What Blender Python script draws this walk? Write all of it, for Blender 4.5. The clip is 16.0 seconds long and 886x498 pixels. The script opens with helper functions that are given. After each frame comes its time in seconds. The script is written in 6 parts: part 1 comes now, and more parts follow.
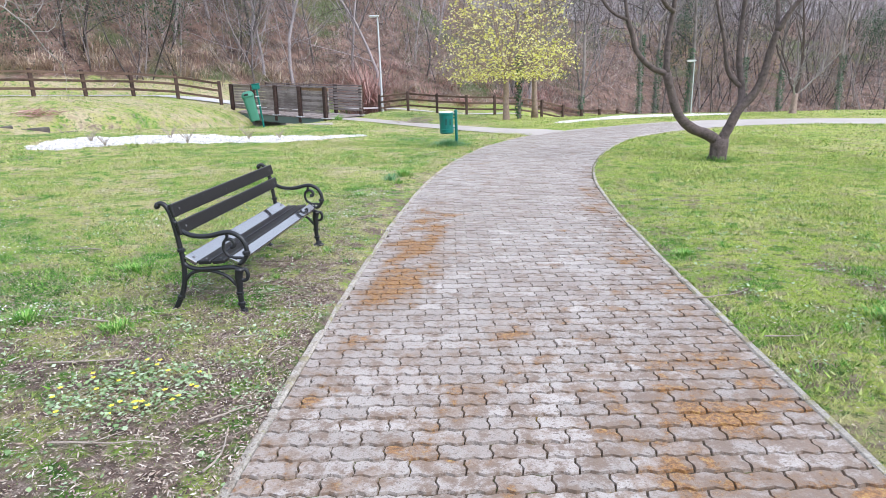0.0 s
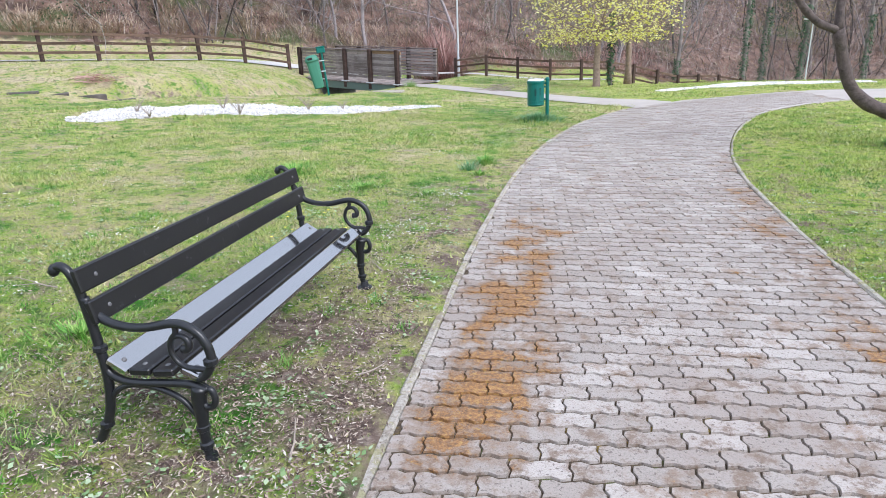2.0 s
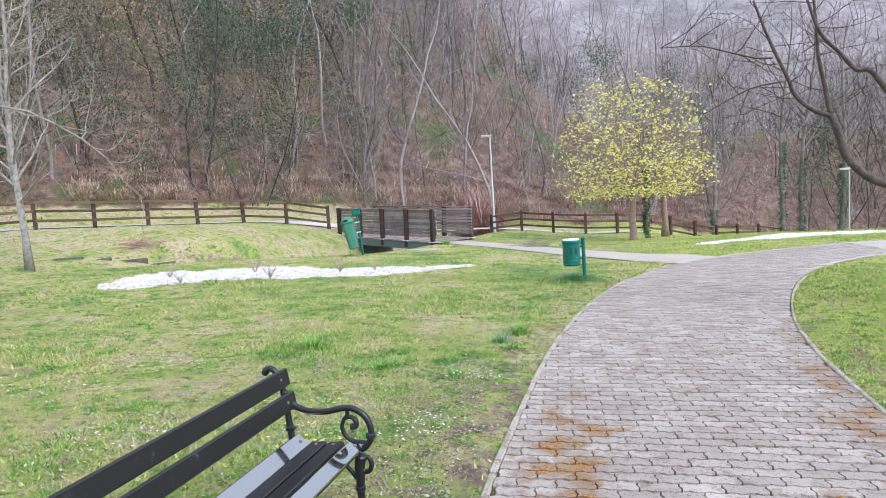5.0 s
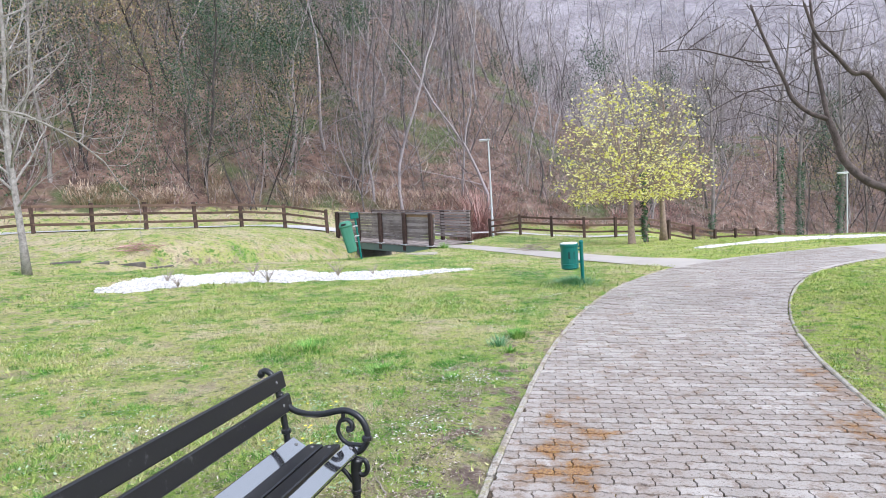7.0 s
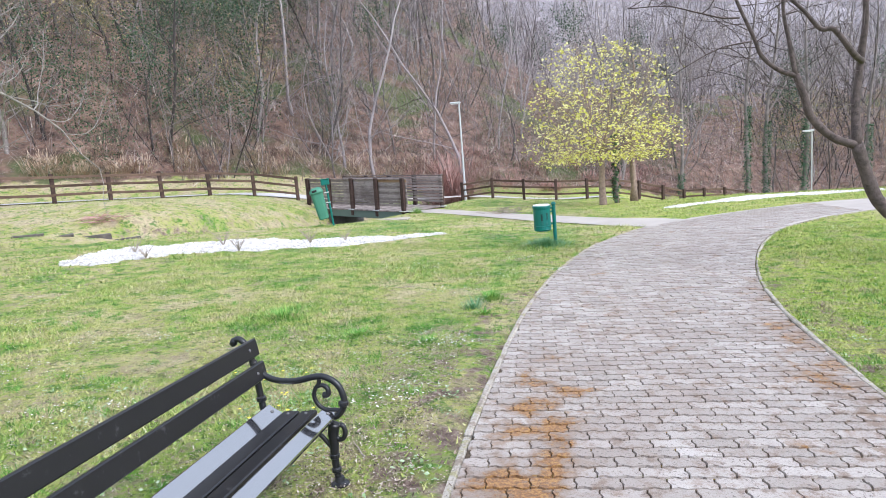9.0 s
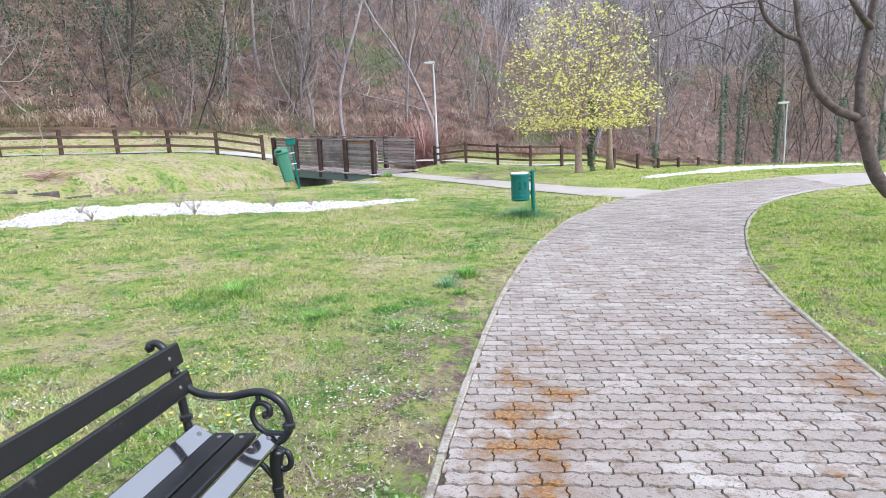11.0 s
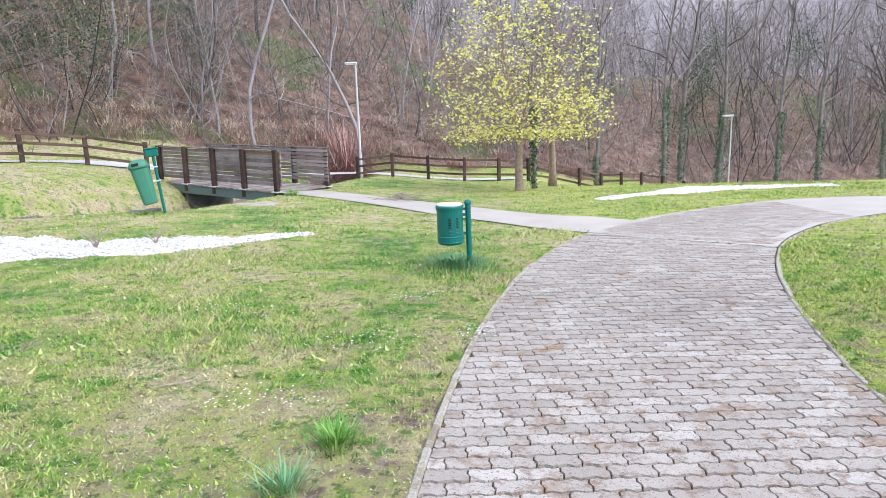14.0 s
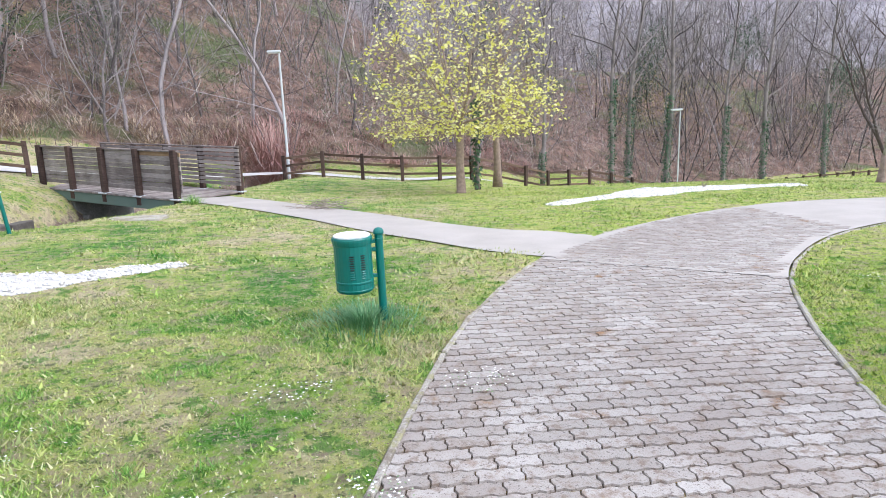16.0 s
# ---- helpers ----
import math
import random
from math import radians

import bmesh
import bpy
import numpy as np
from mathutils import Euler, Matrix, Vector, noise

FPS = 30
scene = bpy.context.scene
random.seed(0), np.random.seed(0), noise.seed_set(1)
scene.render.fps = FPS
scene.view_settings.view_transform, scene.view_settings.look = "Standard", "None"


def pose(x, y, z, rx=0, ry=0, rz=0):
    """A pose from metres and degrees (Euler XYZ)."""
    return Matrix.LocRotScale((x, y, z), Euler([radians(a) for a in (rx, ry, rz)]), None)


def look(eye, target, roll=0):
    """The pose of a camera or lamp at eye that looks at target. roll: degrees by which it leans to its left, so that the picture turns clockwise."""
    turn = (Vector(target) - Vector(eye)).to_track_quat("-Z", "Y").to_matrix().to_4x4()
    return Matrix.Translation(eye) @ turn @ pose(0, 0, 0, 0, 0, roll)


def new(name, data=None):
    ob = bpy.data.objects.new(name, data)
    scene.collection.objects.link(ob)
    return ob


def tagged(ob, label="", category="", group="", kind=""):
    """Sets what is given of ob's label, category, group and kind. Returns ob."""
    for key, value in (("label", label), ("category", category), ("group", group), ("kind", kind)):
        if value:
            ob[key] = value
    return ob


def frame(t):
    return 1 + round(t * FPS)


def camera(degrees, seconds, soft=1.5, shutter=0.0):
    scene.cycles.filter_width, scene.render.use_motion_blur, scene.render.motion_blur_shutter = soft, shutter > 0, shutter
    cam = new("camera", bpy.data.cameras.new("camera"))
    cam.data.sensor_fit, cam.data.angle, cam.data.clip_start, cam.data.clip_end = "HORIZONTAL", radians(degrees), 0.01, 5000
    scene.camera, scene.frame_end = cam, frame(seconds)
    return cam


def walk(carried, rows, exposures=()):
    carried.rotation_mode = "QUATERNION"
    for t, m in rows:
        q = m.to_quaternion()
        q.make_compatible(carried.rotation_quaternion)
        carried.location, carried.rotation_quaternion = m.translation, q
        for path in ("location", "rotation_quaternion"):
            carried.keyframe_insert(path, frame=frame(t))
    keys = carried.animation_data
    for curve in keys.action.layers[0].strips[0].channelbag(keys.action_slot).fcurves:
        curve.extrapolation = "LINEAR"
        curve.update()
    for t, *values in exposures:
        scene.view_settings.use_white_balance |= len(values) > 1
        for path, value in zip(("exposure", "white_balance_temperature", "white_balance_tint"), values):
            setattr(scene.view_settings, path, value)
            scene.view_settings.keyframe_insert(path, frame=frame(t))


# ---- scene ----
cam = camera(69.7, 16.0, soft=0.8)
PATH = [
    (0, (0.09, 0.117, 1.578), (0.055, 2.325, 0.934), -1.8),
    (0.5, (-0.011, 0.7, 1.525), (-0.267, 2.875, 0.819), -5.3),
    (1, (-0.1, 1.286, 1.496), (-0.274, 3.458, 0.761), -2.6),
    (1.5, (-0.184, 1.842, 1.506), (-0.221, 3.999, 0.706), -1.5),
    (2, (-0.184, 2.395, 1.502), (-0.476, 4.548, 0.749), -2.2),
    (2.5, (-0.266, 2.844, 1.478), (-0.597, 5.017, 0.802), -1.9),
    (3, (-0.329, 3.091, 1.552), (-0.504, 5.289, 0.895), -1.6),
    (3.5, (-0.217, 3.105, 1.567), (-0.708, 5.288, 1.032), -1.6),
    (4, (-0.14, 3.133, 1.596), (-0.598, 5.331, 1.099), -3.4),
    (4.5, (-0.123, 3.11, 1.611), (-0.593, 5.348, 1.36), -3.5),
    (4.7, (-0.139, 3.127, 1.624), (-0.567, 5.375, 1.397), -3.5),
    (7, (-0.129, 3.145, 1.608), (-0.549, 5.397, 1.4), -3.5),
    (7.5, (-0.135, 3.144, 1.619), (-0.572, 5.394, 1.424), -4.0),
    (8, (-0.125, 3.153, 1.601), (-0.584, 5.398, 1.397), -4.1),
    (8.5, (-0.132, 3.137, 1.598), (-0.574, 5.388, 1.431), -4.2),
    (8.7, (-0.131, 3.152, 1.593), (-0.519, 5.407, 1.362), -4.7),
    (10.8, (-0.266, 3.756, 1.575), (-0.47, 5.986, 1.052), -3.3),
    (11, (-0.252, 3.894, 1.579), (-0.482, 6.133, 1.103), -2.9),
    (11.5, (-0.274, 4.475, 1.525), (-0.436, 6.73, 1.106), -0.5),
    (12, (-0.282, 5.149, 1.473), (-0.316, 7.407, 1.041), -2.7),
    (12.5, (-0.238, 5.786, 1.528), (-0.471, 8.027, 1.073), -3.2),
    (13, (-0.232, 6.427, 1.495), (-0.161, 8.685, 1.061), 0.0),
    (13.5, (-0.225, 7.066, 1.446), (-0.278, 9.328, 1.033), -3.0),
    (14, (-0.1, 7.725, 1.483), (-0.094, 9.98, 1.03), -1.9),
    (14.5, (-0.011, 8.387, 1.49), (0.255, 10.623, 1.018), -0.5),
    (15, (0.129, 9.039, 1.463), (0.062, 11.303, 1.06), -3.0),
    (15.5, (0.251, 9.623, 1.435), (0.297, 11.883, 1.012), -2.3),
    (16, (0.331, 10.177, 1.46), (0.528, 12.419, 0.983), -2.0),
]
EXPOSURE = 0.66
walk(cam, [(t, look(e, a, r)) for t, e, a, r in PATH],
     [(t, EXPOSURE + e, 5650, 12) for t, e in ((0.0, 0.02), (3.5, -0.09), (7.5, 0.02), (11.0, 0.05), (13.0, 0.09), (16.0, 0.05))])

# ---- world and sun: thin bright overcast
world = bpy.data.worlds.new("overcast_sky")
scene.world = world
world.use_nodes = True
wn = world.node_tree
sky = wn.nodes.new("ShaderNodeTexSky")
sky.sky_type = "NISHITA"
sky.sun_disc = False
sky.sun_elevation = radians(48)
sky.sun_rotation = radians(120)
sky.air_density = 1.0
sky.dust_density = 7.0
sky.ozone_density = 0.6
cloud = wn.nodes.new("ShaderNodeMix")
cloud.data_type = "RGBA"
cloud.inputs[0].default_value = 0.7
cloud.inputs[7].default_value = (6.6, 6.75, 7.0, 1)
wn.links.new(sky.outputs[0], cloud.inputs[6])
wn.links.new(cloud.outputs[2], wn.nodes["Background"].inputs[0])
wn.nodes["Background"].inputs[1].default_value = 0.15
sun = new("sun", bpy.data.lights.new("sun", "SUN"))
sun.data.energy = 1.5
sun.data.angle = radians(25)
sun.data.color = (1.0, 0.96, 0.9)
sun.matrix_world = look((12, -8, 14), (0, 0, 0))


# ---- materials
def ramp(nt, fac, stops):
    r = nt.nodes.new("ShaderNodeValToRGB")
    while len(r.color_ramp.elements) < len(stops):
        r.color_ramp.elements.new(0.5)
    for el, (p, c) in zip(r.color_ramp.elements, stops):
        el.position = p
        el.color = (*c, 1) if len(c) == 3 else c
    nt.links.new(fac, r.inputs[0])
    return r.outputs[0]


def noise_tex(nt, vec, scale, detail=4.0, rough=0.55, distort=0.0):
    n = nt.nodes.new("ShaderNodeTexNoise")
    n.inputs["Scale"].default_value = scale
    n.inputs["Detail"].default_value = detail
    n.inputs["Roughness"].default_value = rough
    n.inputs["Distortion"].default_value = distort
    nt.links.new(vec, n.inputs["Vector"])
    return n.outputs["Fac"]


def mix(nt, fac, a, b, mode="MIX"):
    m = nt.nodes.new("ShaderNodeMix")
    m.data_type = "RGBA"
    m.blend_type = mode
    for sock, v in ((m.inputs[0], fac), (m.inputs[6], a), (m.inputs[7], b)):
        if isinstance(v, (int, float)):
            sock.default_value = v
        elif isinstance(v, tuple):
            sock.default_value = (*v, 1)
        else:
            nt.links.new(v, sock)
    return m.outputs[2]


def calc(nt, op, a, b=None, c=None):
    m = nt.nodes.new("ShaderNodeMath")
    m.operation = op
    for i, v in enumerate((a, b, c)):
        if v is None:
            continue
        if isinstance(v, (int, float)):
            m.inputs[i].default_value = v
        else:
            nt.links.new(v, m.inputs[i])
    return m.outputs[0]


def span(nt, v, lo, hi):
    m = nt.nodes.new("ShaderNodeMapRange")
    m.interpolation_type = "SMOOTHSTEP"
    m.inputs[1].default_value, m.inputs[2].default_value = lo, hi
    nt.links.new(v, m.inputs[0])
    return m.outputs[0]


def material(name, rough=0.8, metal=0.0, spec=0.5):
    m = bpy.data.materials.new(name)
    m.use_nodes = True
    nt = m.node_tree
    p = nt.nodes["Principled BSDF"]
    p.inputs["Roughness"].default_value = rough
    p.inputs["Metallic"].default_value = metal
    p.inputs["Specular IOR Level"].default_value = spec
    return m, nt, p


def where(nt):
    return nt.nodes.new("ShaderNodeNewGeometry").outputs["Position"]


def bumped(nt, p, height, strength, dist=0.01):
    b = nt.nodes.new("ShaderNodeBump")
    b.inputs["Strength"].default_value = strength
    b.inputs["Distance"].default_value = dist
    nt.links.new(height, b.inputs["Height"])
    nt.links.new(b.outputs[0], p.inputs["Normal"])


def simple(name, c1, c2, scale, rough=0.8, bump=0.3, metal=0.0, fine=6.0, island=0.0, dist=0.01):
    """Two colours over two scales of noise, with relief."""
    m, nt, p = material(name, rough, metal)
    pos = where(nt)
    a = noise_tex(nt, pos, scale)
    b = noise_tex(nt, pos, scale * fine, 3)
    f = calc(nt, "ADD", calc(nt, "MULTIPLY", a, 0.6), calc(nt, "MULTIPLY", b, 0.4))
    if island:
        g = nt.nodes.new("ShaderNodeNewGeometry").outputs["Random Per Island"]
        f = calc(nt, "ADD", f, calc(nt, "MULTIPLY", calc(nt, "SUBTRACT", g, 0.5), island))
    nt.links.new(ramp(nt, f, [(0.32, c1), (0.68, c2)]), p.inputs["Base Color"])
    if bump:
        bumped(nt, p, f, bump, dist)
    return m


def lawn_colour(nt, pos):
    """Patchy spring lawn: lush green, mossy yellow green, straw."""
    big = noise_tex(nt, pos, 0.33, 3)
    mid = noise_tex(nt, pos, 1.7, 4)
    fin = noise_tex(nt, pos, 26, 3)
    f = calc(nt, "ADD", calc(nt, "MULTIPLY", big, 0.45), calc(nt, "MULTIPLY", mid, 0.55))
    xyz = nt.nodes.new("ShaderNodeSeparateXYZ")
    nt.links.new(pos, xyz.inputs[0])
    # the lawn east of the path is lusher, the bank beyond the stream dry
    lush = span(nt, xyz.outputs[0], 1.2, 3.0)
    bank = calc(nt, "MULTIPLY", span(nt, xyz.outputs[0], -7.0, -8.6), span(nt, xyz.outputs[1], 19.5, 22.0))
    f = calc(nt, "ADD", f, calc(nt, "MULTIPLY", bank, 0.065))
    f = calc(nt, "ADD", f, calc(nt, "MULTIPLY", span(nt, xyz.outputs[1], 6.0, 12.0), 0.016))
    patch = calc(nt, "MULTIPLY", span(nt, xyz.outputs[0], -2.2, -3.6), span(nt, xyz.outputs[1], 8.5, 5.5))
    f = calc(nt, "SUBTRACT", f, calc(nt, "MULTIPLY", patch, 0.04))
    green = ramp(nt, f, [(0.40, (0.06, 0.23, 0.018)), (0.475, (0.29, 0.425, 0.07)), (0.54, (0.48, 0.49, 0.16)),
                         (0.62, (0.60, 0.52, 0.32))])
    green = mix(nt, calc(nt, "MULTIPLY", lush, 0.55), green, (0.47, 0.58, 0.065))
    c = mix(nt, span(nt, fin, 0.4, 0.7), green, mix(nt, 0.5, green, (0.42, 0.37, 0.26)))
    blotch = noise_tex(nt, pos, 3.6, 5, 0.7)
    c = mix(nt, calc(nt, "MULTIPLY", span(nt, blotch, 0.52, 0.60), 0.7), c, (0.36, 0.31, 0.20))
    c = mix(nt, calc(nt, "MULTIPLY", span(nt, blotch, 0.47, 0.38), 0.75), c, (0.06, 0.22, 0.02))
    spot = noise_tex(nt, pos, 9, 6, 0.78)
    c = mix(nt, calc(nt, "MULTIPLY", span(nt, spot, 0.53, 0.62), 0.75), c, (0.40, 0.32, 0.22))
    return mix(nt, calc(nt, "MULTIPLY", span(nt, spot, 0.47, 0.37), 0.75), c, (0.06, 0.105, 0.035))


def ground_material():
    m, nt, p = material("lawn_and_soil", 0.95, 0, 0.15)
    pos = where(nt)
    grass = lawn_colour(nt, pos)
    soil = ramp(nt, noise_tex(nt, pos, 14, 6, 0.7), [(0.3, (0.08, 0.06, 0.05)), (0.5, (0.22, 0.162, 0.135)), (0.68, (0.42, 0.35, 0.29))])
    litter = ramp(nt, noise_tex(nt, pos, 1.1, 8, 0.72), [(0.32, (0.06, 0.045, 0.04)), (0.46, (0.165, 0.112, 0.092)), (0.56, (0.27, 0.175, 0.14)),
                                                       (0.68, (0.40, 0.30, 0.235))])
    litter = mix(nt, span(nt, noise_tex(nt, pos, 0.16, 4), 0.54, 0.64), litter, (0.12, 0.145, 0.065))
    bare = nt.nodes.new("ShaderNodeAttribute")
    bare.attribute_name = "bare"
    wood = nt.nodes.new("ShaderNodeAttribute")
    wood.attribute_name = "woodland"
    edge = calc(nt, "ADD", bare.outputs["Fac"], calc(nt, "MULTIPLY", calc(nt, "SUBTRACT", noise_tex(nt, pos, 4.5, 5), 0.5), 1.5))
    grass = mix(nt, 1.0, grass, (0.92, 0.9, 0.92), "MULTIPLY")
    c = mix(nt, span(nt, edge, 0.35, 0.65), grass, soil)
    edge2 = calc(nt, "ADD", wood.outputs["Fac"], calc(nt, "MULTIPLY", calc(nt, "SUBTRACT", noise_tex(nt, pos, 0.8, 5), 0.5), 1.0))
    c = mix(nt, span(nt, edge2, 0.4, 0.6), c, litter)
    nt.links.new(c, p.inputs["Base Color"])
    bumped(nt, p, noise_tex(nt, pos, 34, 6, 0.75), 1.0, 0.045)
    return m


def blade_material():
    m, nt, p = material("grass_blades", 0.6, 0, 0.25)
    pos = where(nt)
    c = lawn_colour(nt, pos)
    r = nt.nodes.new("ShaderNodeNewGeometry").outputs["Random Per Island"]
    tint = ramp(nt, r, [(0.0, (0.035, 0.11, 0.012)), (0.3, (0.13, 0.31, 0.03)), (0.55, (0.33, 0.46, 0.07)), (0.8, (0.50, 0.50, 0.17)), (1.0, (0.66, 0.60, 0.42))])
    nt.links.new(mix(nt, 0.46, c, tint), p.inputs["Base Color"])
    return m


def paver_material(object_random):
    m, nt, p = material("concrete_paver" if object_random else "concrete_paver_far", 0.52, 0, 0.6)
    pos = where(nt)
    xyz = nt.nodes.new("ShaderNodeSeparateXYZ")
    nt.links.new(pos, xyz.inputs[0])
    x, y = xyz.outputs[0], xyz.outputs[1]
    if object_random:
        r = nt.nodes.new("ShaderNodeObjectInfo").outputs["Random"]
    else:
        r = nt.nodes.new("ShaderNodeNewGeometry").outputs["Random Per Island"]
    tone = ramp(nt, r, [(0.0, (0.31, 0.275, 0.245)), (0.5, (0.38, 0.342, 0.31)), (1.0, (0.46, 0.422, 0.39))])
    grit = ramp(nt, noise_tex(nt, pos, 130, 4, 0.7), [(0.3, (0.55, 0.53, 0.5)), (0.5, (1, 1, 1)), (0.75, (1.12, 1.1, 1.1))])
    c = mix(nt, 1.0, tone, grit, "MULTIPLY")
    blot = noise_tex(nt, pos, 1.1, 5, 0.65)
    c = mix(nt, calc(nt, "MULTIPLY", span(nt, blot, 0.42, 0.66), 0.5), c, (0.27, 0.22, 0.19))
    dirt = noise_tex(nt, pos, 9, 8, 0.8)
    c = mix(nt, calc(nt, "MULTIPLY", span(nt, dirt, 0.48, 0.63), 0.78), c, (0.21, 0.155, 0.115))
    speck = noise_tex(nt, pos, 55, 2, 0.5)
    c = mix(nt, calc(nt, "MULTIPLY", span(nt, speck, 0.62, 0.67), 0.8), c, (0.11, 0.085, 0.07))
    # rusty moss: broken patches in a strip by each kerb
    bend = calc(nt, "MULTIPLY", calc(nt, "POWER", calc(nt, "MAXIMUM", y, 0.0), 2.0), 0.0065)
    u = calc(nt, "SUBTRACT", x, bend)
    left = calc(nt, "MULTIPLY", span(nt, calc(nt, "ABSOLUTE", calc(nt, "ADD", u, 0.5)), 0.5, 0.08), span(nt, calc(nt, "ABSOLUTE", calc(nt, "SUBTRACT", y, 6.0)), 3.4, 1.0))
    right = calc(nt, "MULTIPLY", span(nt, calc(nt, "ABSOLUTE", calc(nt, "SUBTRACT", u, 1.62)), 0.5, 0.05), span(nt, y, 14.0, 8.0))
    near = calc(nt, "MULTIPLY", span(nt, y, 6.0, 2.5), calc(nt, "ADD", 0.42, calc(nt, "MULTIPLY", span(nt, u, 0.0, 1.4), 0.55)))
    strip = calc(nt, "MAXIMUM", calc(nt, "MAXIMUM", left, calc(nt, "MULTIPLY", right, 0.8)), near)
    patch = noise_tex(nt, pos, 2.6, 4, 0.6, 0.6)
    q = calc(nt, "ADD", patch, calc(nt, "MULTIPLY", strip, 0.2))
    q = calc(nt, "ADD", q, calc(nt, "MULTIPLY", calc(nt, "SUBTRACT", r, 0.5), 0.09))
    q = calc(nt, "ADD", q, calc(nt, "MULTIPLY", calc(nt, "SUBTRACT", noise_tex(nt, pos, 17, 6, 0.8), 0.5), 0.55))
    moss = span(nt, q, 0.68, 0.79)
    rust = ramp(nt, noise_tex(nt, pos, 46, 5, 0.75), [(0.34, (0.07, 0.036, 0.014)), (0.48, (0.23, 0.105, 0.03)), (0.58, (0.36, 0.19, 0.05)), (0.7, (0.44, 0.33, 0.09))])
    soiled = calc(nt, "ADD", dirt, calc(nt, "MULTIPLY", calc(nt, "MAXIMUM", near, calc(nt, "MULTIPLY", right, 0.7)), 0.13))
    c = mix(nt, calc(nt, "MULTIPLY", span(nt, soiled, 0.54, 0.66), 0.75), c, (0.17, 0.118, 0.082))
    tan = span(nt, q, 0.58, 0.70)
    c = mix(nt, calc(nt, "MULTIPLY", tan, 0.6), c, (0.22, 0.15, 0.10))
    c = mix(nt, calc(nt, "MULTIPLY", moss, 0.9), c, rust)
    nt.links.new(c, p.inputs["Base Color"])
    h = calc(nt, "ADD", calc(nt, "MULTIPLY", noise_tex(nt, pos, 90, 5, 0.7), 0.6), calc(nt, "MULTIPLY", moss, 0.8))
    bumped(nt, p, h, 0.6, 0.006)
    return m


def bark(name, c1, c2, scale=9, island=0.0):
    return simple(name, c1, c2, scale, 0.9, 0.8, fine=5, island=island, dist=0.02)


def leaf_material(name, stops, thin=0.0):
    m, nt, p = material(name, 0.55, 0, 0.3)
    r = nt.nodes.new("ShaderNodeNewGeometry").outputs["Random Per Island"]
    c = ramp(nt, r, stops)
    nt.links.new(c, p.inputs["Base Color"])
    if thin:
        t = nt.nodes.new("ShaderNodeBsdfTranslucent")
        nt.links.new(c, t.inputs[0])
        both = nt.nodes.new("ShaderNodeMixShader")
        both.inputs[0].default_value = thin
        nt.links.new(p.outputs[0], both.inputs[1])
        nt.links.new(t.outputs[0], both.inputs[2])
        nt.links.new(both.outputs[0], nt.nodes["Material Output"].inputs[0])
    return m


def weathered_wood(name, c1, c2):
    m, nt, p = material(name, 0.85, 0, 0.2)
    pos = where(nt)
    mp = nt.nodes.new("ShaderNodeMapping")
    mp.inputs["Scale"].default_value = (3, 3, 40)
    nt.links.new(pos, mp.inputs[0])
    g = noise_tex(nt, mp.outputs[0], 1.5, 6, 0.65)
    s = noise_tex(nt, pos, 2.2, 4)
    r = nt.nodes.new("ShaderNodeObjectInfo").outputs["Random"]
    f = calc(nt, "ADD", calc(nt, "MULTIPLY", g, 0.6), calc(nt, "MULTIPLY", s, 0.4))
    f = calc(nt, "ADD", f, calc(nt, "MULTIPLY", calc(nt, "SUBTRACT", r, 0.5), 0.22))
    nt.links.new(ramp(nt, f, [(0.35, c1), (0.65, c2)]), p.inputs["Base Color"])
    bumped(nt, p, g, 0.6, 0.01)
    return m


def painted(name, c, rough=0.35, wear=(0.1, 0.1, 0.1), amount=0.3, gloss_var=0.15):
    """Paint with scuffs and uneven gloss."""
    m, nt, p = material(name, rough)
    pos = where(nt)
    w = noise_tex(nt, pos, 18, 6, 0.7)
    big = noise_tex(nt, pos, 3, 3)
    base = mix(nt, calc(nt, "MULTIPLY", big, 0.5), c, tuple(v * 1.35 for v in c))
    nt.links.new(mix(nt, calc(nt, "MULTIPLY", span(nt, w, 0.6, 0.72), amount), base, wear), p.inputs["Base Color"])
    nt.links.new(calc(nt, "ADD", rough - gloss_var / 2, calc(nt, "MULTIPLY", w, gloss_var)), p.inputs["Roughness"])
    bumped(nt, p, noise_tex(nt, pos, 60, 3), 0.08, 0.003)
    return m


M_GROUND = ground_material()
M_BLADE = blade_material()
M_PAVER = paver_material(True)
M_PAVER_FAR = paver_material(False)
def joint_material():
    """Dark sand with cushions of moss."""
    m, nt, p = material("joint_sand_and_moss", 0.95, 0, 0.2)
    pos = where(nt)
    sand = ramp(nt, noise_tex(nt, pos, 40, 4, 0.7), [(0.3, (0.04, 0.03, 0.022)), (0.7, (0.13, 0.10, 0.07))])
    cushion = noise_tex(nt, pos, 5.5, 5, 0.75)
    c = mix(nt, calc(nt, "MULTIPLY", span(nt, cushion, 0.56, 0.66), 0.85), sand, (0.24, 0.17, 0.03))
    c = mix(nt, calc(nt, "MULTIPLY", span(nt, cushion, 0.42, 0.34), 0.7), c, (0.10, 0.13, 0.035))
    nt.links.new(c, p.inputs["Base Color"])
    bumped(nt, p, noise_tex(nt, pos, 70, 4), 0.8, 0.008)
    return m


